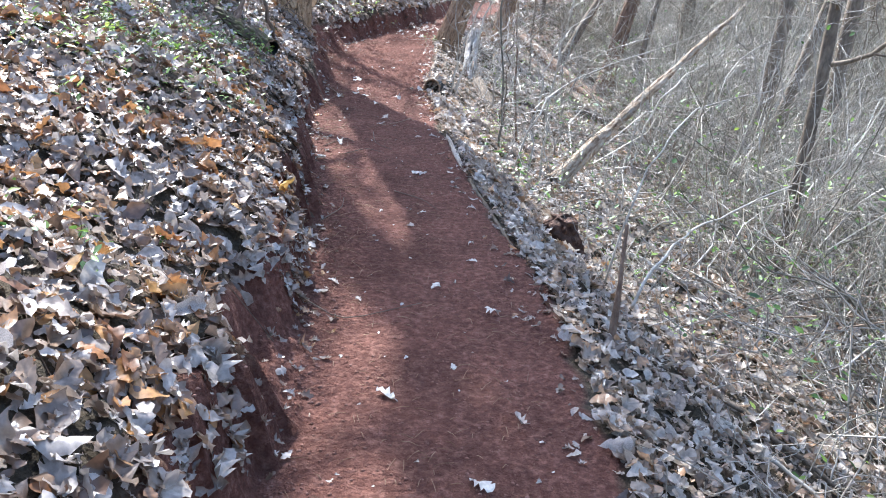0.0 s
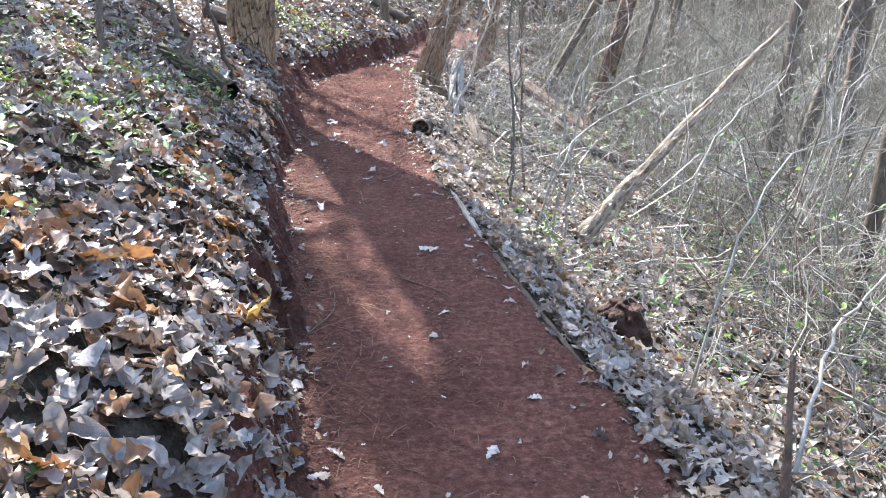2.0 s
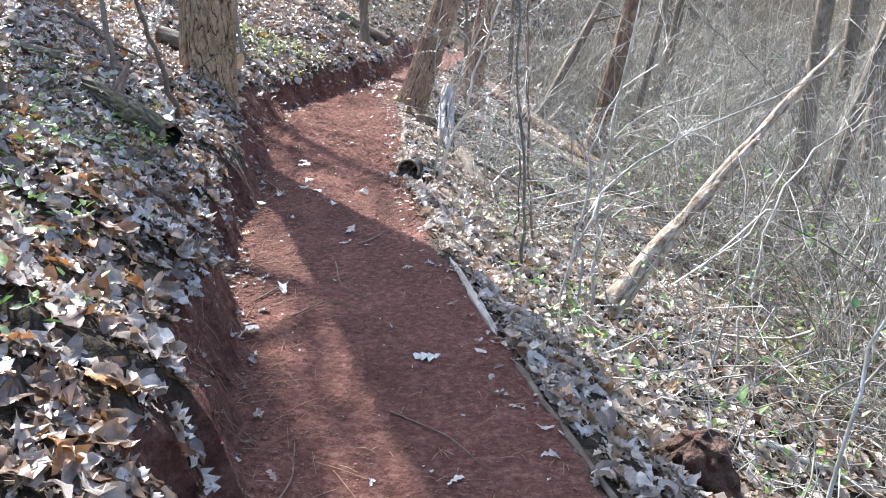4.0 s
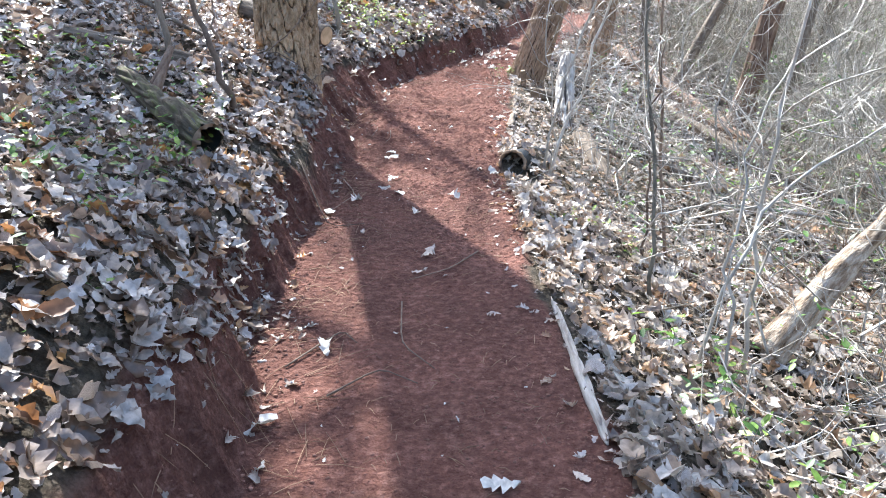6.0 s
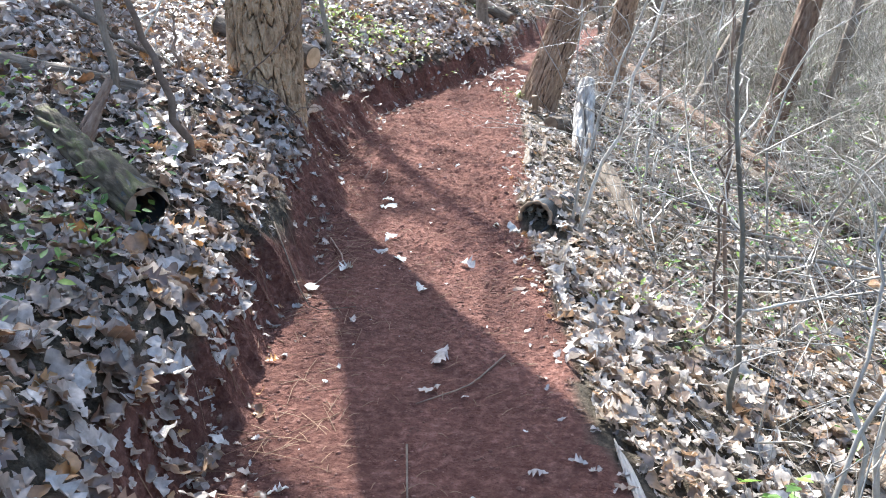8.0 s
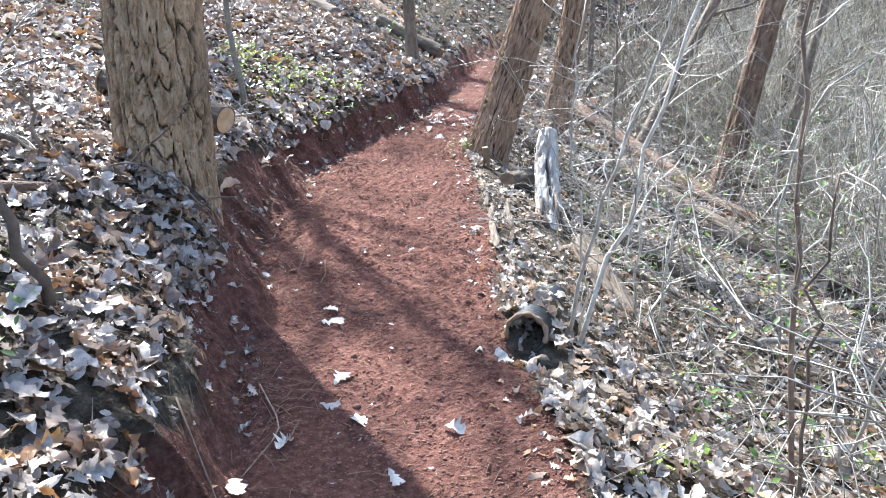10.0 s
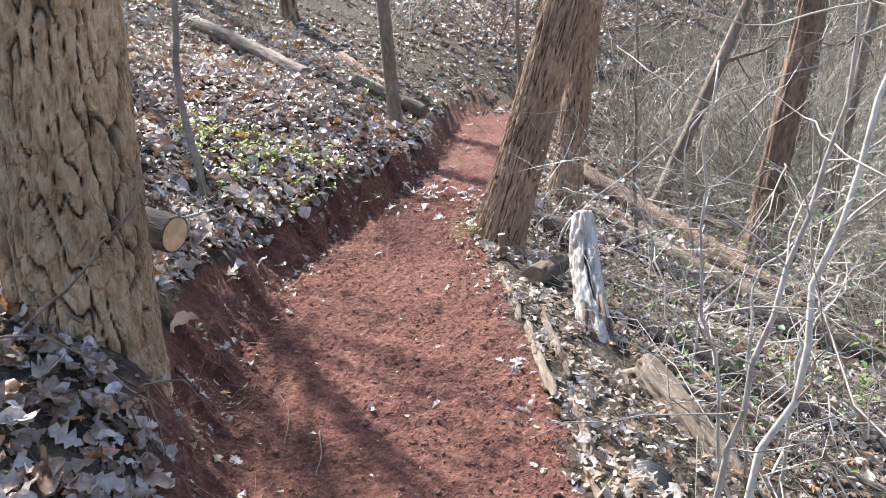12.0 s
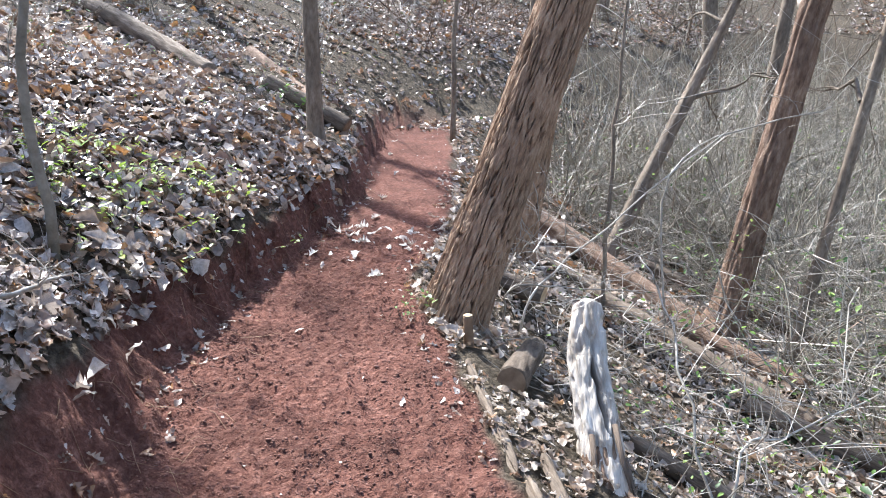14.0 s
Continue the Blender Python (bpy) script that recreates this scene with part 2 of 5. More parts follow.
def quad_mesh(name, v, f, material, smooth=True):
    """A mesh from arrays: vertices (n, 3) and faces (m, k)."""
    me = bpy.data.meshes.new(name)
    k = f.shape[1]
    me.vertices.add(len(v))
    me.vertices.foreach_set("co", np.ascontiguousarray(v, np.float32).ravel())
    me.loops.add(f.size)
    me.loops.foreach_set("vertex_index", np.ascontiguousarray(f, np.int32).ravel())
    me.polygons.add(len(f))
    me.polygons.foreach_set("loop_start", np.arange(0, f.size, k, dtype=np.int32))
    me.update(calc_edges=True)
    me.validate()
    me.materials.append(material)
    if smooth:
        me.shade_smooth()
    return me


def part(name, mesh, parent, label=""):
    ob = new(name, mesh)
    ob.parent = parent
    return tagged(ob, label)


def thing(name, m, label, category, group="", kind=""):
    ob = new(name)
    ob.empty_display_size = 0.1
    ob.matrix_world = m
    return tagged(ob, label, category, group, kind)


def tube(pts, radii, sides=4, cap=True):
    """Vertices and faces of a tapered tube along points."""
    p = np.asarray(pts, float)
    r = np.asarray(radii, float)
    t = np.gradient(p, axis=0)
    t /= np.linalg.norm(t, axis=1)[:, None] + 1e-9
    ref = np.array([0.31, 0.17, 0.93]) if abs(t[:, 2]).mean() < 0.8 else np.array([0.95, 0.3, 0.1])
    a = np.cross(t, ref)
    a /= np.linalg.norm(a, axis=1)[:, None] + 1e-9
    b = np.cross(t, a)
    th = np.arange(sides) * 2 * np.pi / sides
    v = (p[:, None] + r[:, None, None] * (np.cos(th)[None, :, None] * a[:, None] + np.sin(th)[None, :, None] * b[:, None])).reshape(-1, 3)
    f = [(i * sides + j, i * sides + (j + 1) % sides, (i + 1) * sides + (j + 1) % sides, (i + 1) * sides + j)
         for i in range(len(p) - 1) for j in range(sides)]
    if cap:
        f += [tuple(range(sides))[::-1], tuple((len(p) - 1) * sides + j for j in range(sides))]
    return v, f


def frame_to(a, b):
    """The pose at a whose z axis points to b, and the length."""
    a, b = Vector(a), Vector(b)
    return Matrix.Translation(a) @ (b - a).to_track_quat("Z", "Y").to_matrix().to_4x4(), (b - a).length


def bark_column(length, radii, sides, rings, depth, kx, kz, seed, flare=0.0, lobes=5, sway=0.0, plates=False, power=1.15):
    """A trunk along z with ridges and furrows; radii: (share of length, radius) pairs. flare: how far the roots spread.
    plates: bark broken into long plates by narrow furrows. Also gives how far each vertex stands out, 0 to 1."""
    hs = length * np.linspace(0, 1, rings + 1) ** power
    rs_ = np.interp(hs / length, [s for s, _ in radii], [r for _, r in radii])
    rnd = random.Random(seed)
    ph = rnd.uniform(0, 6)
    v, proud = [], []
    for r, h in zip(rs_, hs):
        root = flare * math.exp(-h / 0.25)
        ox, oy = sway * math.sin(h * 0.9 + ph) - sway * math.sin(ph), sway * math.cos(h * 0.7 + ph) - sway * math.cos(ph)
        for j in range(sides):
            th = 2 * math.pi * j / sides
            c, s = math.cos(th), math.sin(th)
            q = Vector((c * kx * r, s * kx * r, h * kz + seed * 3.7))
            n2 = noise.noise(q * 2.3 + Vector((5, 1, 9)))
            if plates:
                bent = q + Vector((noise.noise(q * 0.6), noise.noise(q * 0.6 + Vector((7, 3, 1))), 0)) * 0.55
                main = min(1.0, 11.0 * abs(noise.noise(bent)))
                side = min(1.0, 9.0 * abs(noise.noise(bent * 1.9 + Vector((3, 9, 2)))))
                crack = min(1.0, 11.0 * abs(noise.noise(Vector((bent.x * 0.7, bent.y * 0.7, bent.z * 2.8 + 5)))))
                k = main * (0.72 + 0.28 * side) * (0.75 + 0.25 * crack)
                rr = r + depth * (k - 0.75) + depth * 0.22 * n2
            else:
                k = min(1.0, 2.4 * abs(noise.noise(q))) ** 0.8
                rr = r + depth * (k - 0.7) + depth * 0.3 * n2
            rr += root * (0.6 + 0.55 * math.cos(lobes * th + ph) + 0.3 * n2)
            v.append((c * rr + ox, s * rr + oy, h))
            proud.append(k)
    f = [(i * sides + j, i * sides + (j + 1) % sides, (i + 1) * sides + (j + 1) % sides, (i + 1) * sides + j) for i in range(rings) for j in range(sides)]
    f += [tuple(range(sides))[::-1], tuple(rings * sides + j for j in range(sides))]
    return v, f, proud


def bark_mesh(name, mat, column, smooth=True):
    """A mesh of a bark column that keeps how far each spot stands out: outer plates take the bark tones, furrows a dark
    brown that paints in their shade.
    """
    v, f, proud = column
    me = Geo().add(v, f).mesh(name, mat, smooth)
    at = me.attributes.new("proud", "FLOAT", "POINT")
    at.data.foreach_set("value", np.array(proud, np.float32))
    return me


def branch_path(rnd, start, way, length, steps, wander=0.25, lift=0.0):
    p, d = np.array(start, float), np.array(way, float)
    d /= np.linalg.norm(d)
    out = [p.copy()]
    for _ in range(steps):
        d = d + np.array([rnd.gauss(0, wander), rnd.gauss(0, wander), rnd.gauss(0, wander) + lift])
        d /= np.linalg.norm(d)
        p = p + d * length / steps
        out.append(p.copy())
    return np.array(out)


def limb(geo, rnd, start, way, length, radius, level, sides=5, lift=0.03, wander=0.22, kids=4):
    """A limb that forks into finer ones."""
    steps = 7 if level > 0 else 5
    path = branch_path(rnd, start, way, length, steps, wander, lift)
    geo.add(*tube(path, np.linspace(radius, radius * 0.3, steps + 1), sides if level > 0 else 3, cap=False))
    if level <= 0:
        return
    for _ in range(kids):
        i = rnd.randint(2, steps)
        d = path[i] - path[i - 1]
        d = d / np.linalg.norm(d) + np.array([rnd.gauss(0, 0.7), rnd.gauss(0, 0.7), rnd.gauss(0.1, 0.5)])
        limb(geo, rnd, path[i], d, length * rnd.uniform(0.35, 0.6), radius * 0.45, level - 1, 4, lift, wander, kids)


# ---- the lie of the land ----
LINE = [(0.5, -15, 0.58), (0.2, -4, 0.58), (0.10, -1, 0.58), (0.05, 2, 0.58), (0.01, 2.9, 0.56), (-0.17, 4.2, 0.55), (-0.35, 5.2, 0.56),
        (-0.54, 6.4, 0.56), (-0.68, 7.6, 0.57), (-0.80, 8.7, 0.57), (-0.88, 9.5, 0.64), (-0.95, 10.4, 0.72), (-0.91, 11.3, 0.71),
        (-0.84, 12.4, 0.62), (-0.78, 13.4, 0.5), (-0.48, 14.4, 0.47), (-0.03, 15.6, 0.43), (0.22, 17, 0.45), (0.5, 18.5, 0.47), (0.82, 20.5, 0.5),
        (1.12, 21.6, 0.47), (1.75, 22.5, 0.45), (3.1, 23.3, 0.42), (5.5, 25.2, 0.4), (9, 27.5, 0.4), (13, 27.8, 0.4), (17, 25.5, 0.4),
        (19.5, 21, 0.4), (21, 12, 0.4), (22, 0, 0.4), (23, -15, 0.4)]
_l = np.array(LINE)
_k = np.r_[0, np.cumsum(np.hypot(*np.diff(_l[:, :2], axis=0).T))]
_s = np.arange(0, _k[-1], 0.2)
PTS = np.stack([np.interp(_s, _k, _l[:, n]) for n in range(3)], 1)
for _ in range(4):
    PTS[1:-1] = 0.25 * PTS[:-2] + 0.5 * PTS[1:-1] + 0.25 * PTS[2:]
TAN = np.gradient(PTS[:, :2], axis=0)
TAN /= np.linalg.norm(TAN, axis=1)[:, None]


def along(x, y):
    """Distance to the path's middle (left positive), half width there, and the index along it."""
    x, y = np.atleast_1d(x).astype(float), np.atleast_1d(y).astype(float)
    d, w, k = np.empty(len(x)), np.empty(len(x)), np.empty(len(x), int)
    for a in range(0, len(x), 8000):
        X, Y = x[a:a + 8000, None] - PTS[None, :, 0], y[a:a + 8000, None] - PTS[None, :, 1]
        i = (X * X + Y * Y).argmin(1)
        n = np.arange(len(i))
        px, py, tx, ty = X[n, i], Y[n, i], TAN[i, 0], TAN[i, 1]
        side = tx * py - ty * px
        far = np.hypot(px, py)
        d[a:a + 8000] = np.where(far > 0.35, np.sign(side) * far, side)
        w[a:a + 8000], k[a:a + 8000] = PTS[i, 2], i
    return d, w, k


LEFT_U = [0, 0.04, 0.11, 0.18, 0.32, 0.6, 1.0, 2.0, 3.0, 5.0, 9.0, 16.0, 30.0, 60.0, 200.0]
LEFT_Z = [0, 0.10, 0.31, 0.41, 0.51, 0.68, 0.87, 1.22, 1.5, 2.1, 3.5, 6.4, 12.5, 22.0, 30.0]
RIGHT_U = [0, 0.1, 0.3, 0.5, 1.0, 1.5, 2.5, 4.0, 6.0, 9.0, 12.0, 40.0]
RIGHT_Z = [0, -0.03, -0.13, -0.25, -0.55, -0.8, -1.2, -1.75, -2.4, -3.1, -3.3, -3.3]


def waves(x, y, f, seed):
    """Cheap smooth unevenness, about -1 to 1."""
    r = np.random.RandomState(seed)
    out = 0
    for _ in range(6):
        a, p, g = r.uniform(0, 6.28), r.uniform(0, 6.28), f * r.uniform(0.6, 1.7)
        out = out + np.sin((x * math.cos(a) + y * math.sin(a)) * g + p)
    return out / 3.2


def slump(y):
    """Where the cut bank has slid down to a bare sloping face, 0 to 1."""
    return np.exp(-((y - 2.42) / 0.42) ** 4) + 0.55 * np.exp(-((y - 4.85) / 0.45) ** 2)


def land(x, y, fine=True):
    """Height of the ground, and how much of it is bare clay."""
    x, y = np.atleast_1d(x).astype(float), np.atleast_1d(y).astype(float)
    d, w, k = along(x, y)
    arc = k * 0.2
    w_l = w + 0.05 * np.sin(arc * 2.1) + 0.035 * np.sin(arc * 5.3 + 1) + 0.02 * np.sin(arc * 13 + 2)
    w_r = w + 0.03 * np.sin(arc * 2.7 + 2) + 0.02 * np.sin(arc * 7.1)
    w_l = w_l - 0.24 * np.exp(-((y - 9.6) / 0.6) ** 2)
    ul, ur = np.maximum(d - w_l, 0), np.maximum(-d - w_r, 0)
    cut = np.where(y > 14, 0.8, 1.0) * (1 + 0.12 * np.sin(arc * 1.3))
    steep = 0.7 * np.clip((4.9 - y) / 0.7, 0, 1) * (1 - np.minimum(slump(y), 1)) - 0.8 * slump(y) - 0.5 * np.clip((y - 8.4) / 0.8, 0, 1) * np.clip((13.4 - y) / 0.8, 0, 1)
    zl = np.interp(ul + steep * np.minimum(ul, np.where(steep < 0, 0.22, 0.13)), LEFT_U, LEFT_Z)
    zl = np.where(ul < 0.6, zl * cut, zl + 0.68 * (cut - 1) * np.exp(-(ul - 0.6) / 1.5))
    z = zl + np.interp(ur, RIGHT_U, RIGHT_Z)
    off = np.clip(np.maximum(ul, ur) / 1.5, 0, 1)
    z = z + off * (0.06 * waves(x, y, 1.6, 1) + 0.25 * waves(x, y, 0.35, 2) * np.clip(off * np.maximum(ul, ur) / 6, 0, 1))
    z = z + 0.08 * np.exp(-((x + 1.8) ** 2 + (y - 9.8) ** 2) / 0.06) + 0.15 * np.exp(-((x - 0.02) ** 2 + (y - 9.42) ** 2) / 0.05) - 0.10 * np.exp(-((x + 0.17) ** 2 + (y - 8.92) ** 2) / 0.014)
    reach = np.clip((191 - k) / 7, 0, 1)
    inner = np.clip(1 - np.maximum(ul / 0.06, ur / 0.06), 0, 1)
    if fine:
        loose = np.clip((y - 6.5) / 3, 0.2, 1)
        lumps = 0.4 * waves(x, y, 24, 3) + 0.35 * waves(x, y, 48, 4) * (1 + 0.7 * waves(x, y, 7, 31)) + 0.3 * waves(x, y, 78, 14) + 0.22 * waves(x, y, 135, 15)
        dents = np.clip(waves(x, y, 17, 21) * waves(x, y, 25, 22), -1, 1)
        z = z + inner * loose * (0.027 * lumps + 0.011 * dents) + (1 - inner) * 0.012 * waves(x, y, 30, 5)
        face = np.clip(ul / 0.02, 0, 1) * np.clip((0.3 - ul) / 0.1, 0, 1)
        z = z + face * 0.025 * waves(x, y, 38, 6)
    z = z + inner * 0.02 * np.clip(1 - np.abs(d) / np.maximum(w, 0.1), 0, 1) * -0.6
    edge_l, edge_r = 0.17 - 0.2 * np.minimum(steep, 0) + 0.05 * waves(x, y, 9, 7), 0.06 + 0.05 * waves(x, y, 11, 8)
    clay = np.clip((np.maximum(edge_l, 0.06) - ul) / 0.05, 0, 1) * np.clip((np.maximum(edge_r, 0.051) - ur) / 0.05, 0, 1) * reach
    return z, clay


def floor_at(x, y):
    return float(land([x], [y], False)[0][0])


def spaced(lo, hi, fine_lo, fine_hi, step, grow):
    """Grid lines: even in the middle, wider and wider outside it."""
    mid = np.arange(fine_lo, fine_hi, step)
    up, dn = [mid[-1]], [mid[0]]
    g = step
    while up[-1] < hi:
        g *= grow
        up.append(up[-1] + g)
    g = step
    while dn[-1] > lo:
        g *= grow
        dn.append(dn[-1] - g)
    return np.r_[dn[:0:-1], mid, up[1:]]


def build_ground():
    xs, ys = spaced(-160, 200, -1.9, 0.9, 0.02, 1.12), spaced(-120, 260, 1.2, 15.0, 0.022, 1.1)
    X, Y = np.meshgrid(xs, ys)
    z, clay = land(X.ravel(), Y.ravel())
    v = np.stack([X.ravel(), Y.ravel(), z], 1)
    nx, ny = len(xs), len(ys)
    i = (np.arange(ny - 1)[:, None] * nx + np.arange(nx - 1)[None]).ravel()
    me = quad_mesh("ground", v, np.stack([i, i + 1, i + 1 + nx, i + nx], 1), M_GROUND)
    at = me.attributes.new("clay", "FLOAT", "POINT")
    at.data.foreach_set("value", clay.astype(np.float32))
    return tagged(new("ground", me), "wooded slope with a red clay footpath cut along it", "ground", kind="structure")


build_ground()


# ---- trees ----
def tree(name, base, top, radii, mat, label, category="tree", depth=0.02, kx=9, kz=2.2, sides=72, rings=110, flare=0.0, lobes=5,
         sway=0.0, limbs=7, seed=1, height=None, limb_from=0.35, limb_len=2.5, limb_mat=None, sink=0.12, plates=False):
    """A bare tree: a ridged trunk from base through top, and limbs from a share of its height on."""
    m, reach = frame_to(base, top)
    length = height or reach
    root = thing(name, m @ Matrix.Translation((0, 0, -sink)), label, category)
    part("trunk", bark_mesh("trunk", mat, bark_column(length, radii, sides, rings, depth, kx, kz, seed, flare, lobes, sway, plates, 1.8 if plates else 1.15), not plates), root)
    rnd = random.Random(seed * 7 + 3)
    for _ in range(limbs):
        h = length * rnd.uniform(limb_from, 0.97)
        r = np.interp(h / length, [s for s, _ in radii], [q for _, q in radii])
        a = rnd.uniform(0, 6.28)
        gl = Geo()
        limb(gl, rnd, (0, 0, h), (math.cos(a), math.sin(a), rnd.uniform(0.4, 1.1)), limb_len * rnd.uniform(0.6, 1.2), r * 0.45, 2, 6)
        part("limb", gl.mesh("limb", limb_mat or mat), root)
    return root


OAK = (-1.91, 9.95)
# the trunk swells again near its unseen top to broaden the shadow
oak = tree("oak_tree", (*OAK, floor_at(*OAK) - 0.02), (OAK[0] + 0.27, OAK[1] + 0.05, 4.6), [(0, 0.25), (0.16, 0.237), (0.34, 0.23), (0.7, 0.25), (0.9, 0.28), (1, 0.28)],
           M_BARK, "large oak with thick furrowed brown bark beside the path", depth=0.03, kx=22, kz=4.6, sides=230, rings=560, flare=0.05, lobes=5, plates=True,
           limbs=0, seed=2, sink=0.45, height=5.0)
# unseen heavy stems added high on the oak to widen its shadow over the path
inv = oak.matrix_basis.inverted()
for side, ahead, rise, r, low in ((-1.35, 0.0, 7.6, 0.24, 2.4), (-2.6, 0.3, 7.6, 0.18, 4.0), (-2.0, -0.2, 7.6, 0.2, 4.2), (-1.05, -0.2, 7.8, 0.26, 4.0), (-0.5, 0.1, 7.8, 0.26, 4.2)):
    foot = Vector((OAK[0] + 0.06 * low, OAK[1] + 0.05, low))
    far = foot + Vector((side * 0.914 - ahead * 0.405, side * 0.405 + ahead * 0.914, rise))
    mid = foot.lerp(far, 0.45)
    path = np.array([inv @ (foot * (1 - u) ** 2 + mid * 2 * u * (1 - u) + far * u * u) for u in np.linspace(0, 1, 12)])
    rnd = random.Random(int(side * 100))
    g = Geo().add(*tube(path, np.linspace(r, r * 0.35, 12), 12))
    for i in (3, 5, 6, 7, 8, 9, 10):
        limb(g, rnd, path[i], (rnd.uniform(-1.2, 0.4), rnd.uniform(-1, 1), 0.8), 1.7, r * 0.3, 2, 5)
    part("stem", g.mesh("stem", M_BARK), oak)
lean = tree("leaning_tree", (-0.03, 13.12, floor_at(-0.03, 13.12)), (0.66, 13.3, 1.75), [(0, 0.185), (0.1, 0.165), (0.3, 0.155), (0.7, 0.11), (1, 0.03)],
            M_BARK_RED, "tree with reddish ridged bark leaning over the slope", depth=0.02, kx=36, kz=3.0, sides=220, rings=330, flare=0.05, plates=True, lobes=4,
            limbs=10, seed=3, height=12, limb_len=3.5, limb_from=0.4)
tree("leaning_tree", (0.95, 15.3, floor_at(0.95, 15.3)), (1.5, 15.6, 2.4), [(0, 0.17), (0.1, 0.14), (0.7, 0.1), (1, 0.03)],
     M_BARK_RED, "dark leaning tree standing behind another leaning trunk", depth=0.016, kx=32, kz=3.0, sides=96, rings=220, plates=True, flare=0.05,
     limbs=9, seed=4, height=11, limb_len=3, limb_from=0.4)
tree("young_tree", (-0.69, 16.95, floor_at(-0.69, 16.95)), (-0.72, 17.0, 3.0), [(0, 0.1), (0.03, 0.08), (0.6, 0.06), (1, 0.015)],
     M_BARK_GREY, "slim straight young tree with grey bark at the path's edge", depth=0.006, kx=30, kz=2, sides=36, rings=120, flare=0.03,
     limbs=8, seed=5, height=9, limb_len=2, limb_from=0.45)
dead = tree("dead_tree", (2.95, 15.2, floor_at(2.95, 15.2)), (3.66, 15.4, 1.83), [(0, 0.2), (0.08, 0.15), (0.3, 0.135), (0.7, 0.12), (1, 0.08)],
            M_DEAD, "leaning dead tree with peeling reddish wood and holes", depth=0.022, kx=16, kz=2.0, sides=90, rings=160, flare=0.12, lobes=3,
            limbs=5, seed=6, height=6.0, limb_len=1.8, limb_from=0.5, limb_mat=M_CANE)
# black spindles set on the bark paint the shade of rotted holes
for h, a in ((0.95, -1.75), (1.22, -1.6), (1.33, -1.65), (1.75, -1.5)):
    g = Geo().add(*tube([(0.13 * math.cos(a), 0.13 * math.sin(a), h + dz) for dz in (-0.05, -0.02, 0.02, 0.05)], [0.006, 0.03, 0.028, 0.005], 8))
    part("hole", g.mesh("hole", M_HOLLOW), dead, "black plug painting the shade of a rotted hole")
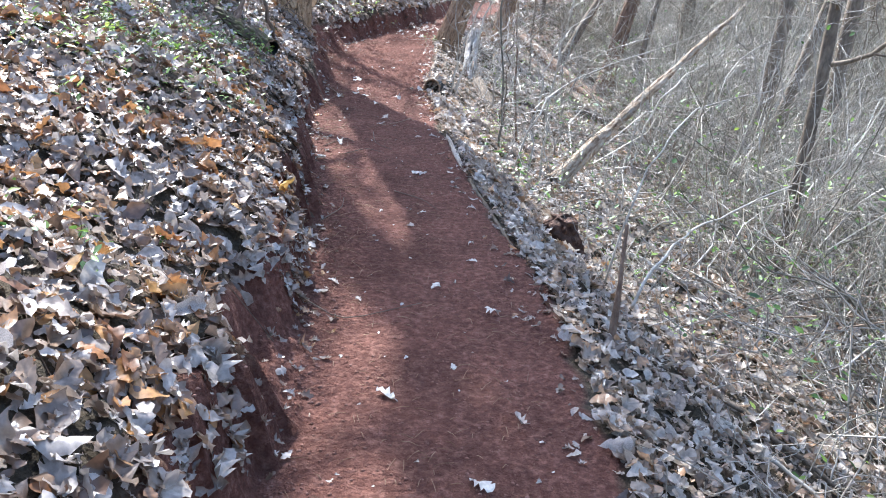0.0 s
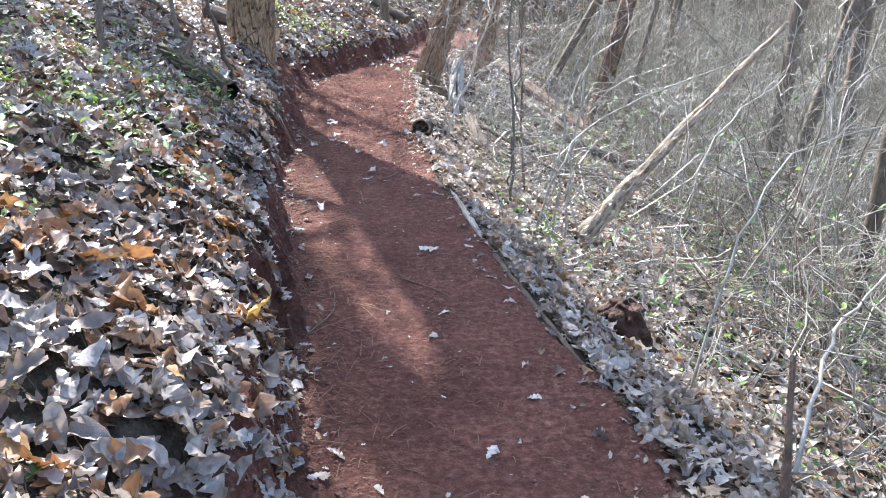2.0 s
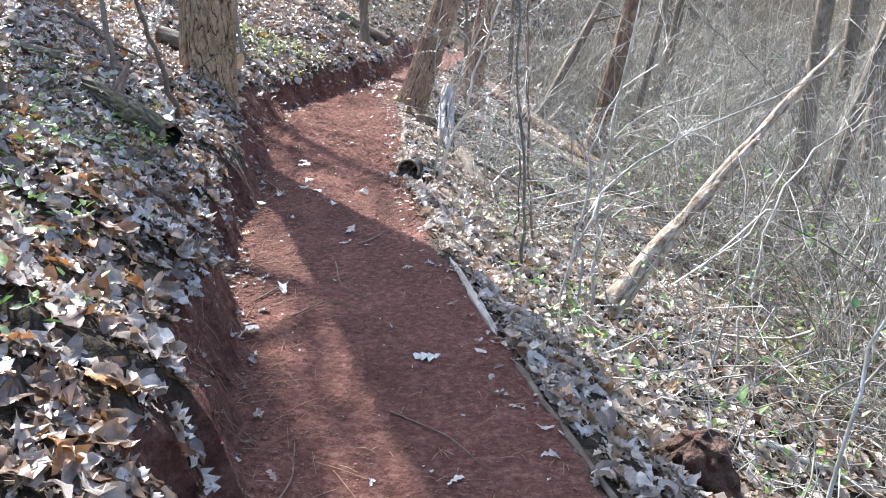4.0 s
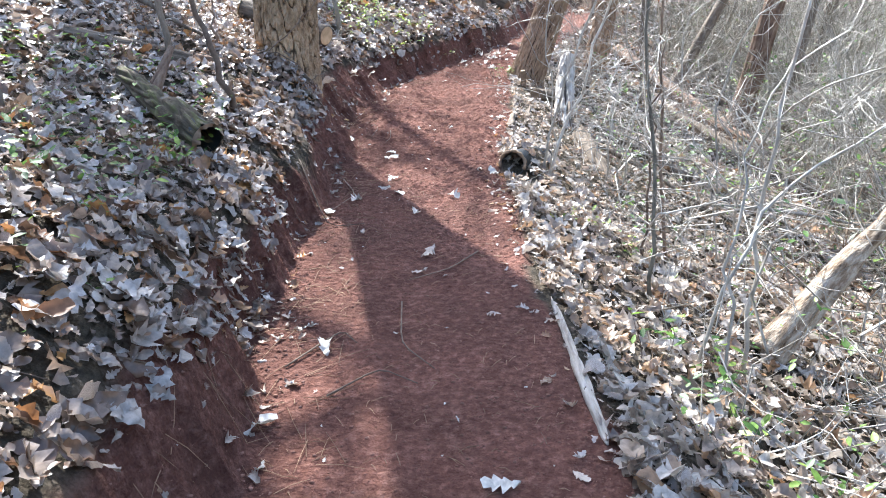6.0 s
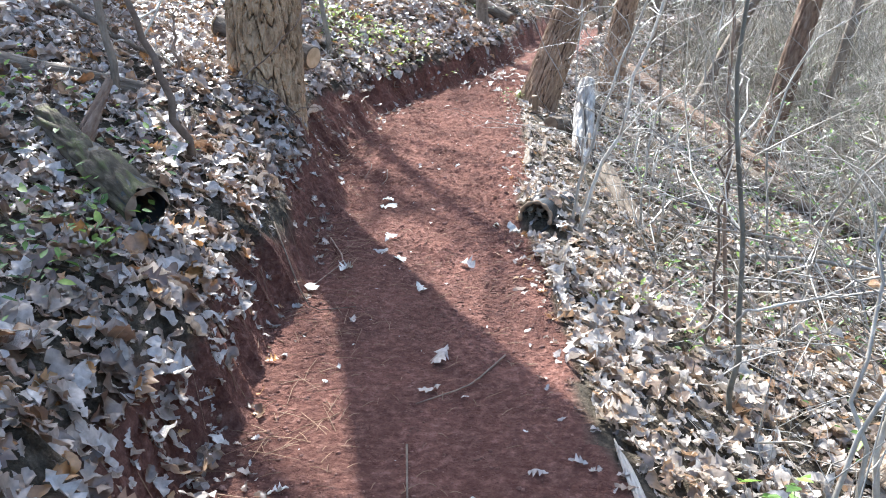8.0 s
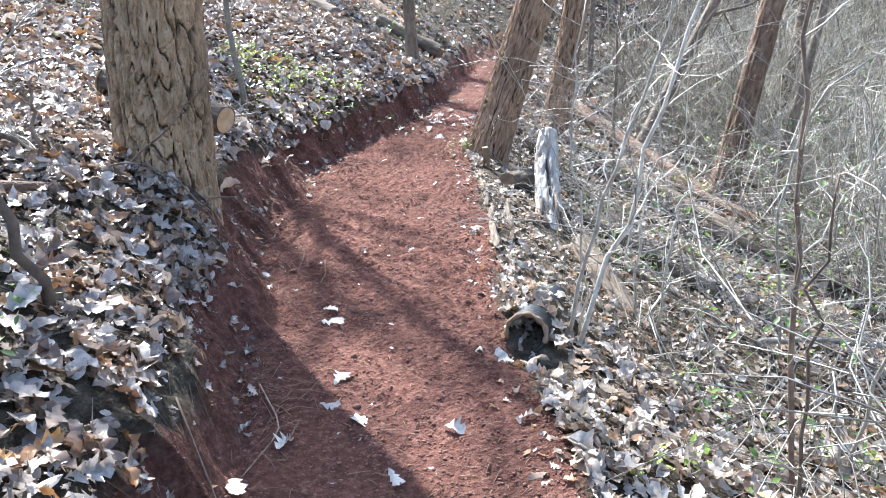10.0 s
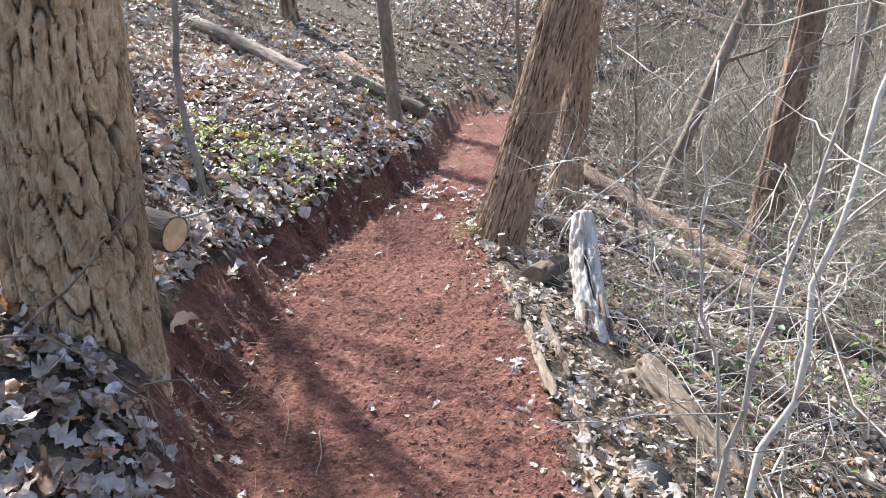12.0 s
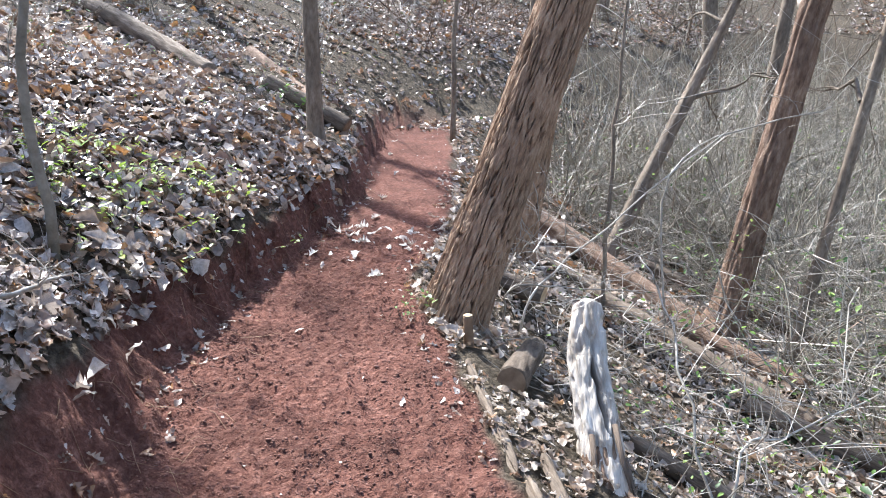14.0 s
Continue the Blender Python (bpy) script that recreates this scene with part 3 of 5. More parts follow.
for x, y, tx, ty, tz, r, h, mat, label in (
        (3.25, 6.95, 3.42, 7.1, 1.2, 0.065, 7, M_BARK_GREY, "slim grey tree standing down the slope"),
        (5.1, 12.5, 5.2, 12.8, 2.0, 0.12, 11, M_BARK_GREY, "dark brown tree standing among brush"),
        (6.6, 13.4, 6.75, 13.6, 2.0, 0.13, 12, M_BARK_GREY, "dark brown tree standing among brush"),
        (4.6, 11.3, 5.35, 11.4, 1.5, 0.09, 9, M_BARK_GREY, "dark leaning tree down the slope"),
        (4.9, 18.7, 5.9, 19.0, 3.0, 0.11, 9, M_BARK_GREY, "pale leaning tree among the brush"),
        (3.3, 14.65, 3.95, 14.8, 2.2, 0.055, 7, M_BARK_GREY, "thin grey sapling leaning over the slope"),
        (2.2, 19.5, 2.3, 19.6, 3.0, 0.05, 7, M_BARK_GREY, "thin straight sapling below the path"),
        (6.5, 22, 6.3, 22.3, 3.0, 0.15, 12, M_BARK_GREY, "grey tree far down in the hollow"),
        (9.5, 20, 9.6, 20.1, 3.0, 0.17, 13, M_BARK_GREY, "brown tree far down in the hollow"),
        (12, 24, 12.2, 24.1, 4.0, 0.18, 13, M_BARK_GREY, "grey tree on the far side of the hollow"),
        (15, 18, 15.1, 18.1, 4.0, 0.2, 13, M_BARK_RED, "brown tree on the far side of the hollow"),
        (8, 32, 8.1, 32.1, 5.0, 0.18, 13, M_BARK_GREY, "grey tree above the head of the hollow"),
        (2.2, 30, 2.2, 30.1, 5.0, 0.14, 12, M_BARK_GREY, "grey tree above the head of the hollow"),
        (-2.6, 24.5, -2.6, 24.6, 5.0, 0.15, 12, M_BARK_RED, "brown tree up the slope beyond the path"),
        # added trunk, hidden behind the oak, for the narrow shadow across the path
        (-3.56, 16.0, -3.56, 16.0, 6.0, 0.08, 11, M_BARK_GREY, "slim grey tree up on the slope behind the oak"),
        (-6.3, 20.5, -6.2, 20.5, 5.0, 0.19, 12, M_BARK_RED, "brown tree up on the slope"),
        # three added trees, mostly out of view, that shade path and bank
        (-4.2, 12.4, -4.15, 12.4, 6.0, 0.2, 14, M_BARK, "tall brown tree up on the slope"),
        (-5.0, 13.6, -5.0, 13.7, 6.0, 0.22, 15, M_BARK_RED, "tall brown tree up on the slope"),
        (-6.5, 14.5, -6.4, 14.5, 6.0, 0.2, 13, M_BARK, "tall brown tree up on the slope"),
        (-5.2, 26.5, -5.1, 26.5, 6.0, 0.17, 13, M_BARK_GREY, "grey tree up on the slope"),
        (-9, 22, -9, 22.1, 8.0, 0.2, 13, M_BARK_RED, "brown tree high on the slope"),
        (-8.0, 32, -8.1, 32, 9.0, 0.2, 13, M_BARK, "brown tree high on the slope"),
        (-0.4, 34, -0.4, 34, 9.0, 0.2, 13, M_BARK_RED, "brown tree above the head of the hollow"),
        (5.2, 35, 5.1, 35, 9.0, 0.18, 13, M_BARK, "brown tree above the head of the hollow")):
    tree("woodland_tree", (x, y, floor_at(x, y)), (tx, ty, tz), [(0, r * 1.25), (0.06, r), (0.6, r * 0.7), (1, 0.02)], mat, label, depth=r * 0.07, kx=1.9 / r, kz=2.2,
         sides=28 if r < 0.08 else 40, rings=70, flare=r * 0.3, limbs=9, seed=int(x * 13 + y * 7) % 97 + 11, height=h, limb_len=h * 0.25, limb_from=0.3,
         limb_mat=M_BARK_GREY, sway=r * 0.5)


# ---- saplings ----
def sapling(name, path, r, mat, label, twigs=9, seed=1, twig_len=0.6, twig_mat=None, start=0.25):
    """A thin stem along points in the world, with side twigs."""
    p = np.asarray(path, float)
    base = p[0].copy()
    root = thing(name, Matrix.Translation(base), label, "sapling")
    t = np.linspace(0, 1, 14)
    k = np.linspace(0, 1, len(p))
    q = np.stack([np.interp(t, k, p[:, n]) for n in range(3)], 1) - base
    for _ in range(2):
        q[1:-1] = 0.25 * q[:-2] + 0.5 * q[1:-1] + 0.25 * q[2:]
    rnd = random.Random(seed)
    q[1:] += np.array([[rnd.gauss(0, 0.012), rnd.gauss(0, 0.012), 0] for _ in t[1:]])
    q[0, 2] -= 0.06
    part("stem", Geo().add(*tube(q, np.linspace(r, r * 0.45, 14), 8)).mesh("stem", mat), root)
    for _ in range(twigs):
        i = int(13 * rnd.uniform(start, 1))
        a = rnd.uniform(0, 6.28)
        g = Geo()
        limb(g, rnd, q[i], (math.cos(a), math.sin(a), rnd.uniform(0.2, 1.0)), twig_len * rnd.uniform(0.5, 1.3), r * 0.3, 1, 4, 0.02, 0.28, 4)
        part("twig", g.mesh("twig", twig_mat or mat), root)
    return root


def on(x, y, up=0.0):
    return (x, y, floor_at(x, y) + up)


sapling("sapling", [on(-2.05, 12.6), (-2.1, 12.6, 1.3), (-2.02, 12.65, 2.0), (-2.1, 12.7, 3.0), (-2.0, 12.8, 4.6)], 0.026, M_STEM, "crooked grey-brown sapling on the leafy bank", 9, 1, 0.9, M_CANE, 0.45)
sapling("sapling", [on(-2.33, 8.68), (-2.36, 8.7, 1.5), (-2.3, 8.72, 2.4), (-2.35, 8.75, 3.6)], 0.022, M_BARK_GREY, "slim upright sapling on the leafy bank", 7, 2, 0.7, M_CANE, 0.5)
sapling("sapling", [on(-2.28, 6.79), (-2.32, 6.8, 1.2), (-2.3, 6.85, 2.2), (-2.4, 6.9, 3.0)], 0.024, M_BARK_GREY, "slim brown sapling on the leafy bank", 6, 3, 0.6, M_CANE, 0.5)
sapling("sapling", [on(-2.2, 9.25), (-2.22, 9.25, 1.0), (-2.2, 9.3, 1.2)], 0.012, M_TWIG, "short broken sapling in the leaves", 2, 4, 0.2)
sapling("sapling", [on(-1.75, 8.15), (-1.82, 8.12, 1.0), (-1.95, 8.1, 1.35), (-2.0, 8.2, 1.9)], 0.02, M_TWIG, "thin brown sapling on the bank", 4, 14, 0.5, M_CANE, 0.5)
sapling("sapling", [on(0.56, 7.36), (0.56, 7.37, 0.14), (0.52, 7.4, 0.7), (0.5, 7.42, 1.4), (0.55, 7.5, 2.2)], 0.012, M_STEM, "forked brown sapling below the path", 10, 5, 0.8, M_CANE, 0.35)
sapling("sapling", [on(0.9, 6.9), (0.96, 7.0, 0.2), (1.05, 7.1, 0.8), (1.2, 7.2, 1.6)], 0.012, M_CANE, "thin pale sapling below the path", 9, 6, 0.7, M_CANE, 0.3)
sapling("sapling", [on(0.82, 8.4), (0.75, 8.4, 0.4), (0.72, 8.45, 1.2), (0.78, 8.5, 2.0)], 0.012, M_TWIG, "thin dark sapling below the path", 9, 16, 0.6, M_CANE, 0.3)
sapling("sapling", [on(1.52, 14.6), (1.5, 14.6, 0.3), (1.58, 14.65, 1.2), (1.62, 14.7, 2.6)], 0.02, M_BARK_GREY, "slim grey sapling below the path", 8, 7, 0.9, M_CANE, 0.35)
sapling("sapling", [on(1.35, 20.2), (1.35, 20.2, 1.0), (1.4, 20.25, 2.2), (1.38, 20.3, 3.4)], 0.045, M_BARK_GREY, "dark slim sapling at the path's bend", 7, 8, 0.9, M_BARK_GREY, 0.45)
sapling("sapling", [on(0.62, 8.0), (0.63, 8.02, 0.3), (0.7, 8.1, 0.9)], 0.008, M_TWIG, "thin brown sapling among leaves", 5, 17, 0.4, M_CANE, 0.3)
# the forked shrub by the pipe, with long bare stems reaching over the slope
for n, (path, r) in enumerate((([on(0.1, 9.15), (0.2, 9.17, 0.2), (0.43, 9.2, 0.62), (0.5, 9.25, 1.05), (0.72, 9.3, 1.5), (0.8, 9.35, 2.1)], 0.013),
                               ([on(0.06, 9.16), (0.16, 9.2, 0.3), (0.3, 9.22, 0.75), (0.52, 9.3, 1.2), (0.55, 9.3, 1.8)], 0.011),
                               ([on(0.12, 9.2), (0.15, 9.24, 0.35), (0.1, 9.3, 0.9), (0.16, 9.35, 1.4)], 0.007))):
    sapling("forked_shrub", path, r, M_CANE, "pale forked shrub stem rising beside the drain pipe", 11, 20 + n, 0.85, M_CANE, 0.3)
# bare twig hanging from the oak's foot, and the cane across its bark
for n, (pts, r) in enumerate((([(-2.06, 9.5, 0.58), (-1.91, 9.5, 0.8), (-1.69, 9.55, 0.93), (-1.56, 9.6, 1.08), (-1.5, 9.66, 1.3)], 0.006),
                              ([(-2.15, 9.42, 0.7), (-1.89, 9.45, 0.81), (-1.67, 9.45, 0.65), (-1.55, 9.45, 0.48), (-1.55, 9.45, 0.36)], 0.005),
                              ([(-1.6, 9.42, 0.5), (-1.57, 9.4, 0.59), (-1.44, 9.4, 0.61), (-1.34, 9.4, 0.5)], 0.004))):
    sapling("fallen_cane", pts, r, M_TWIG, "thin bare cane leaning against the oak's foot", 3, 31 + n, 0.2, M_TWIG, 0.3)


# ---- logs and stumps ----
def log(name, a, b, ra, rb, mat, label, category="log", cut=None, seed=1, depth=0.012, sides=36, rings=60, hollow=False, sway=0.02, kx=14, kz=2.0, profile=None):
    """A log from a to b, with a sawn or broken face at each end."""
    m, length = frame_to(a, b)
    root = thing(name, m, label, category)
    v, f, proud = bark_column(length, profile or [(0, ra), (1, rb)], sides, rings, depth, kx, kz, seed, 0, 4, sway, power=1.0)
    if hollow:
        f = f[:-2]
        # near-black lining and end disc paint the darkness inside the log
        inner = Geo().add(*tube([(0, 0, 0.0), (0, 0, length * 0.55)], [ra * 0.8, ra * 0.7], sides, False))
        inner.f = [x[::-1] for x in inner.f]
        inner.add([(ra * 0.7 * math.cos(6.283 * j / sides), ra * 0.7 * math.sin(6.283 * j / sides), length * 0.55) for j in range(sides)], [tuple(range(sides))])
        part("hollow", inner.mesh("hollow", M_HOLLOW), root, "hollow inside, its shade painted near black")
        rim = []
        for j in range(sides):
            t = 6.2832 * j / sides
            k = 1 + 1.6 * math.sin(2 * t + 1) + 1.1 * math.sin(5 * t) + 0.6 * math.sin(11 * t)
            rim += [(ra * 1.0 * math.cos(t), ra * math.sin(t), 0), (ra * 0.8 * math.cos(t), ra * 0.8 * math.sin(t), -0.012 * k)]
        part("rim", Geo().add(rim, [(2 * j, 2 * j + 1, (2 * j + 3) % (2 * sides), (2 * j + 2) % (2 * sides)) for j in range(sides)]).mesh("rim", cut or mat), root)
    part("bark", bark_mesh("bark", mat, (v, f, proud)), root)
    if cut and not hollow:
        for z, r, up in ((-0.004, ra, -1), (length + 0.004, rb, 1)):
            v = [(0, 0, z)] + [(r * k * math.cos(6.2832 * j / 32), r * k * math.sin(6.2832 * j / 32), z - up * (0.003 if k > 0.9 else 0)) for k in (0.33, 0.66, 0.93) for j in range(32)]
            f = [(0, 1 + j, 1 + (j + 1) % 32) for j in range(32)]
            f += [(1 + 32 * i + j, 33 + 32 * i + j, 33 + 32 * i + (j + 1) % 32, 1 + 32 * i + (j + 1) % 32) for i in range(2) for j in range(32)]
            part("cut_face", Geo().add(v, f).mesh("cut_face", cut, False), root, "sawn end showing pale wood")
    return root


def lying(a, b, ra, rb):
    """Both ends of a log at rest on the ground."""
    return on(*a, ra * 0.7), on(*b, rb * 0.7)


log("cut_log", (-1.76, 10.74, 0.75), (-2.62, 11.2, 0.98), 0.085, 0.095, M_LOG, "cut log with a pale sawn end beside the oak", cut=M_CUT, seed=41)
log("cut_log", (0.085, 12.2, -0.095), (0.42, 12.95, -0.25), 0.078, 0.076, M_LOG, "short cut log with an old brown sawn end", cut=M_CUT_OLD, seed=42)
log("cut_log", (0.83, 14.05, -0.3), (0.42, 14.35, -0.2), 0.075, 0.075, M_LOG, "short cut log with a pale sawn end among leaves", cut=M_CUT, seed=43)
for n, (a, b, r, r2, mat, label) in enumerate((
        ((3.86, 18.6), (4.68, 16.7), 0.09, 0.1, M_LOG, "fallen log lying down the slope"),
        ((1.5, 17.4), (2.85, 15.0), 0.12, 0.1, M_DEAD, "rotting reddish log lying down the slope"),
        ((1.6, 15.1), (2.6, 13.3), 0.075, 0.08, M_LOG, "long pale fallen log lying down the slope"),
        ((2.3, 14.8), (2.95, 13.9), 0.09, 0.07, M_DEAD, "rotting reddish-brown log on the slope"),
        ((2.2, 13.5), (3.3, 12.3), 0.07, 0.07, M_LOG, "fallen grey log among brush"),
        ((1.2, 15.5), (2.1, 14.6), 0.05, 0.04, M_LOG, "thin fallen branch on the slope"),
        ((3.0, 17.6), (5.2, 14.6), 0.07, 0.06, M_LOG, "long thin fallen trunk on the slope"),
        ((-3.9, 21.3), (-1.85, 19.0), 0.13, 0.12, M_LOG, "thick fallen log lying up the leafy slope"),
        ((-1.2, 18.9), (-0.28, 18.4), 0.11, 0.1, M_LOG, "grey log end lying above the path behind a young tree"),
        ((-1.5, 21.5), (-0.6, 19.2), 0.09, 0.1, M_DEAD, "broken dead trunk lying up the slope"),
        ((-2.9, 8.5), (-2.25, 8.85), 0.06, 0.055, M_LOG, "weathered grey log lying on the leafy bank"),
        ((-2.25, 8.9), (-1.95, 9.35), 0.035, 0.02, M_DEAD, "thin rotting branch lying on the leaves"),
        ((1.5, 11.2), (0.75, 12.2), 0.06, 0.05, M_LOG, "fallen grey branch below the path"))):
    log("fallen_log", *lying(a, b, r, r2), r, r2, mat, label, cut=M_CUT_OLD if n in (0, 2, 8) else None, seed=50 + n, sway=r * 0.4, depth=r * 0.12, rings=50)
log("hollow_log", (-1.58, 7.27, 0.605), (-2.2, 7.8, 0.85), 0.085, 0.062, M_MOSS, "mossy hollow log lying on the leafy bank", cut=M_CUT_OLD, seed=70, hollow=True, depth=0.028, kx=30, kz=5, sides=56, rings=90, sway=0.03, profile=[(0, 0.088), (0.1, 0.078), (0.3, 0.078), (0.6, 0.06), (1, 0.05)])
log("broken_stub", on(-2.05, 7.62, -0.03), (-1.98, 7.95, 0.98), 0.055, 0.018, M_DEAD, "broken brown stub standing out of the leaves", "stump", seed=71, depth=0.014, sway=0.015)
M_PEEL = surface("peeling_bark", [(0.33, (0.12, 0.075, 0.045)), (0.45, (0.33, 0.235, 0.155)), (0.55, (0.52, 0.42, 0.31)), (0.75, (0.70, 0.63, 0.53))], 9, (3, 3, 1.2), bump=0.9, bump_dist=0.02)
log("leaning_log", on(1.12, 7.25, 0.02), (2.95, 8.2, 1.12), 0.085, 0.025, M_PEEL, "pale broken log with peeling bark leaning out over the slope", seed=72, sides=44, rings=140, depth=0.016, sway=0.04, profile=[(0, 0.1), (0.1, 0.08), (0.3, 0.055), (0.6, 0.04), (1, 0.018)])


M_SNAG = surface("bleached_snag_wood", [(0.3, (0.34, 0.28, 0.22)), (0.46, (0.60, 0.53, 0.45)), (0.68, (0.80, 0.74, 0.66))], 7, (4, 4, 0.6), bump=1.0, bump_scale=18, bump_dist=0.02, furrow=(0.16, 0.12, 0.09))


def snag():
    """A standing dead stem: a brown rotten foot, a bleached shell split open in front, and a swollen broken head."""
    m, length = frame_to((0.31, 11.25, -0.6), (0.385, 12.12, 0.30))
    root = thing("weathered_snag", m, "weathered grey-white snag with a split front and broken head", "snag")
    foot = bark_column(length * 0.5, [(0, 0.15), (0.4, 0.115), (0.8, 0.085), (1, 0.06)], 70, 70, 0.035, 22, 3.0, 74, 0, 3, 0.02)
    part("foot", bark_mesh("foot", M_DEAD, foot), root, "brown rotten foot of the stem")
    prof = [(0, 0.07), (0.06, 0.104), (0.35, 0.1), (0.62, 0.092), (0.78, 0.09), (0.9, 0.082), (0.97, 0.066), (1, 0.03)]
    low, tall = length * 0.24, length * 0.78
    v, f, proud = bark_column(tall, prof, 120, 170, 0.007, 30, 2.6, 73, 0, 3, 0.02, power=1.0)
    shell, shell_tone = [], []
    for (x, y, z), p in zip(v, proud):
        a, t = math.atan2(y, x), z / tall
        mouth = 1.57 + 0.25 * math.sin(4 * t) + 0.3 * noise.noise(Vector((0, 3, z * 9)))
        wide = 0.2 * min(1, max(0, (t - 0.3) / 0.12)) * min(1, max(0, (0.72 - t) / 0.1))
        gap = math.exp(-(abs(a - mouth) / max(wide, 0.02)) ** 4) if wide > 0.02 else 0.0
        nick = 0.6 * math.exp(-((a - 0.9) / 0.35) ** 2 - ((t - 0.74) / 0.035) ** 2)
        pit = max(0, noise.noise(Vector((x * 26, y * 26, z * 10 + 4))) - 0.12) * 1.5
        k = 1 - 0.6 * gap - 0.4 * min(1, nick) - 0.45 * pit + 0.1 * noise.noise(Vector((x * 40, y * 40, z * 14)))
        frayed = 0.05 * noise.noise(Vector((7 * math.cos(a), 7 * math.sin(a), 1))) * max(0, 1 - t * 6)
        hook = max(0, t - 0.72)
        shell.append((x * k - 0.10 * hook, y * k + 0.16 * hook, low + z + frayed + 0.5 * x * max(0, t - 0.85)))
        # darker furrow colour in the split, the nick and the pits
        shell_tone.append(max(0.0, (0.7 + 0.3 * p) * (1 - gap) * (1 - 0.8 * min(1, nick)) - 0.4 * pit))
    part("shell", bark_mesh("shell", M_SNAG, (shell, f, shell_tone)), root, "bleached grey-white outer wood")
    for a, h, w, ln in ((1.0, 0.30, 0.013, 0.24), (2.15, 0.34, 0.014, 0.28), (2.6, 0.2, 0.012, 0.18)):
        r = 0.1
        g = Geo().add(*tube([(r * math.cos(a), r * math.sin(a), low + h + 0.02), ((r + 0.012) * math.cos(a), (r + 0.012) * math.sin(a), low + h - ln * 0.5),
                             ((r + 0.02) * math.cos(a + 0.1), (r + 0.02) * math.sin(a + 0.1), low + h - ln)], [w, w * 0.8, w * 0.2], 6))
        part("splinter", g.mesh("splinter", M_SNAG), root, "bleached splinter of wood")
    return root


snag()
log("split_slab", (0.44, 11.0, -0.2), (0.64, 9.95, -0.64), 0.085, 0.1, M_LOG, "split grey slab of wood lying down the slope", "log", seed=74, depth=0.03, kx=22, kz=1.4, sides=80, rings=110, sway=0.03, profile=[(0, 0.025), (0.05, 0.06), (0.15, 0.085), (0.5, 0.105), (0.9, 0.1), (1, 0.05)])
M_ROT = surface("crumbling_wood", [(0.3, (0.035, 0.018, 0.012)), (0.5, (0.09, 0.046, 0.03)), (0.72, (0.2, 0.115, 0.075))], 14, bump=1.0, bump_dist=0.03)
log("wooden_stake", (-0.04, 12.6, -0.12), (-0.05, 12.6, 0.12), 0.028, 0.026, M_CUT_OLD, "short wooden stake at the path's edge", "stake", cut=M_CUT, seed=75, depth=0.003, sides=20, rings=14, sway=0)
log("upright_stick", on(0.84, 3.05, -0.05), (0.9, 3.28, 0.40), 0.022, 0.008, M_DEAD, "broken upright stick standing below the path", "stick", seed=76, depth=0.008, sides=16, rings=30, sway=0.004)
log("edge_log", (0.04, 6.75, -0.008), (0.16, 5.62, -0.004), 0.012, 0.018, M_SILVER, "bleached split pole edging the path", "log", seed=77, depth=0.009, kx=60, kz=3, sides=28, rings=80, sway=0.015, profile=[(0, 0.004), (0.1, 0.012), (0.5, 0.018), (0.8, 0.02), (0.95, 0.014), (1, 0.004)])
log("edge_log", (0.16, 5.72, -0.02), (0.42, 4.0, -0.03), 0.016, 0.012, M_LOG, "bleached pole edging the path", "log", seed=78, depth=0.008, sides=20, rings=50)
for n, (a, b, r, mat) in enumerate((((-0.12, 12.3, 0.0), (-0.15, 11.25, -0.01), 0.02, M_LOG), ((-0.12, 11.2, -0.02), (-0.17, 10.2, -0.012), 0.024, M_LOG), ((-0.06, 10.35, -0.05), (-0.14, 9.75, -0.03), 0.026, M_LOG), ((0.02, 11.6, -0.07), (-0.02, 10.5, -0.06), 0.022, M_LOG))):
    log("edge_log", a, b, r, r * 1.15, mat, "rotting leaf-strewn pole edging the path", "log", seed=79 + 5 * n, depth=0.016, kx=30, kz=3, sides=28, rings=70, sway=0.03, profile=[(0, r * 0.4), (0.08, r), (0.5, r * 1.2), (0.9, r), (1, r * 0.5)])
log("stump", on(0.88, 4.95, -0.14), on(0.84, 4.98, 0.2), 0.17, 0.10, M_ROT, "crumbling dark brown stump below the path", "stump", seed=80, depth=0.06, kx=14, kz=9, sides=80, rings=40, profile=[(0, 0.17), (0.5, 0.15), (0.85, 0.11), (1, 0.05)])


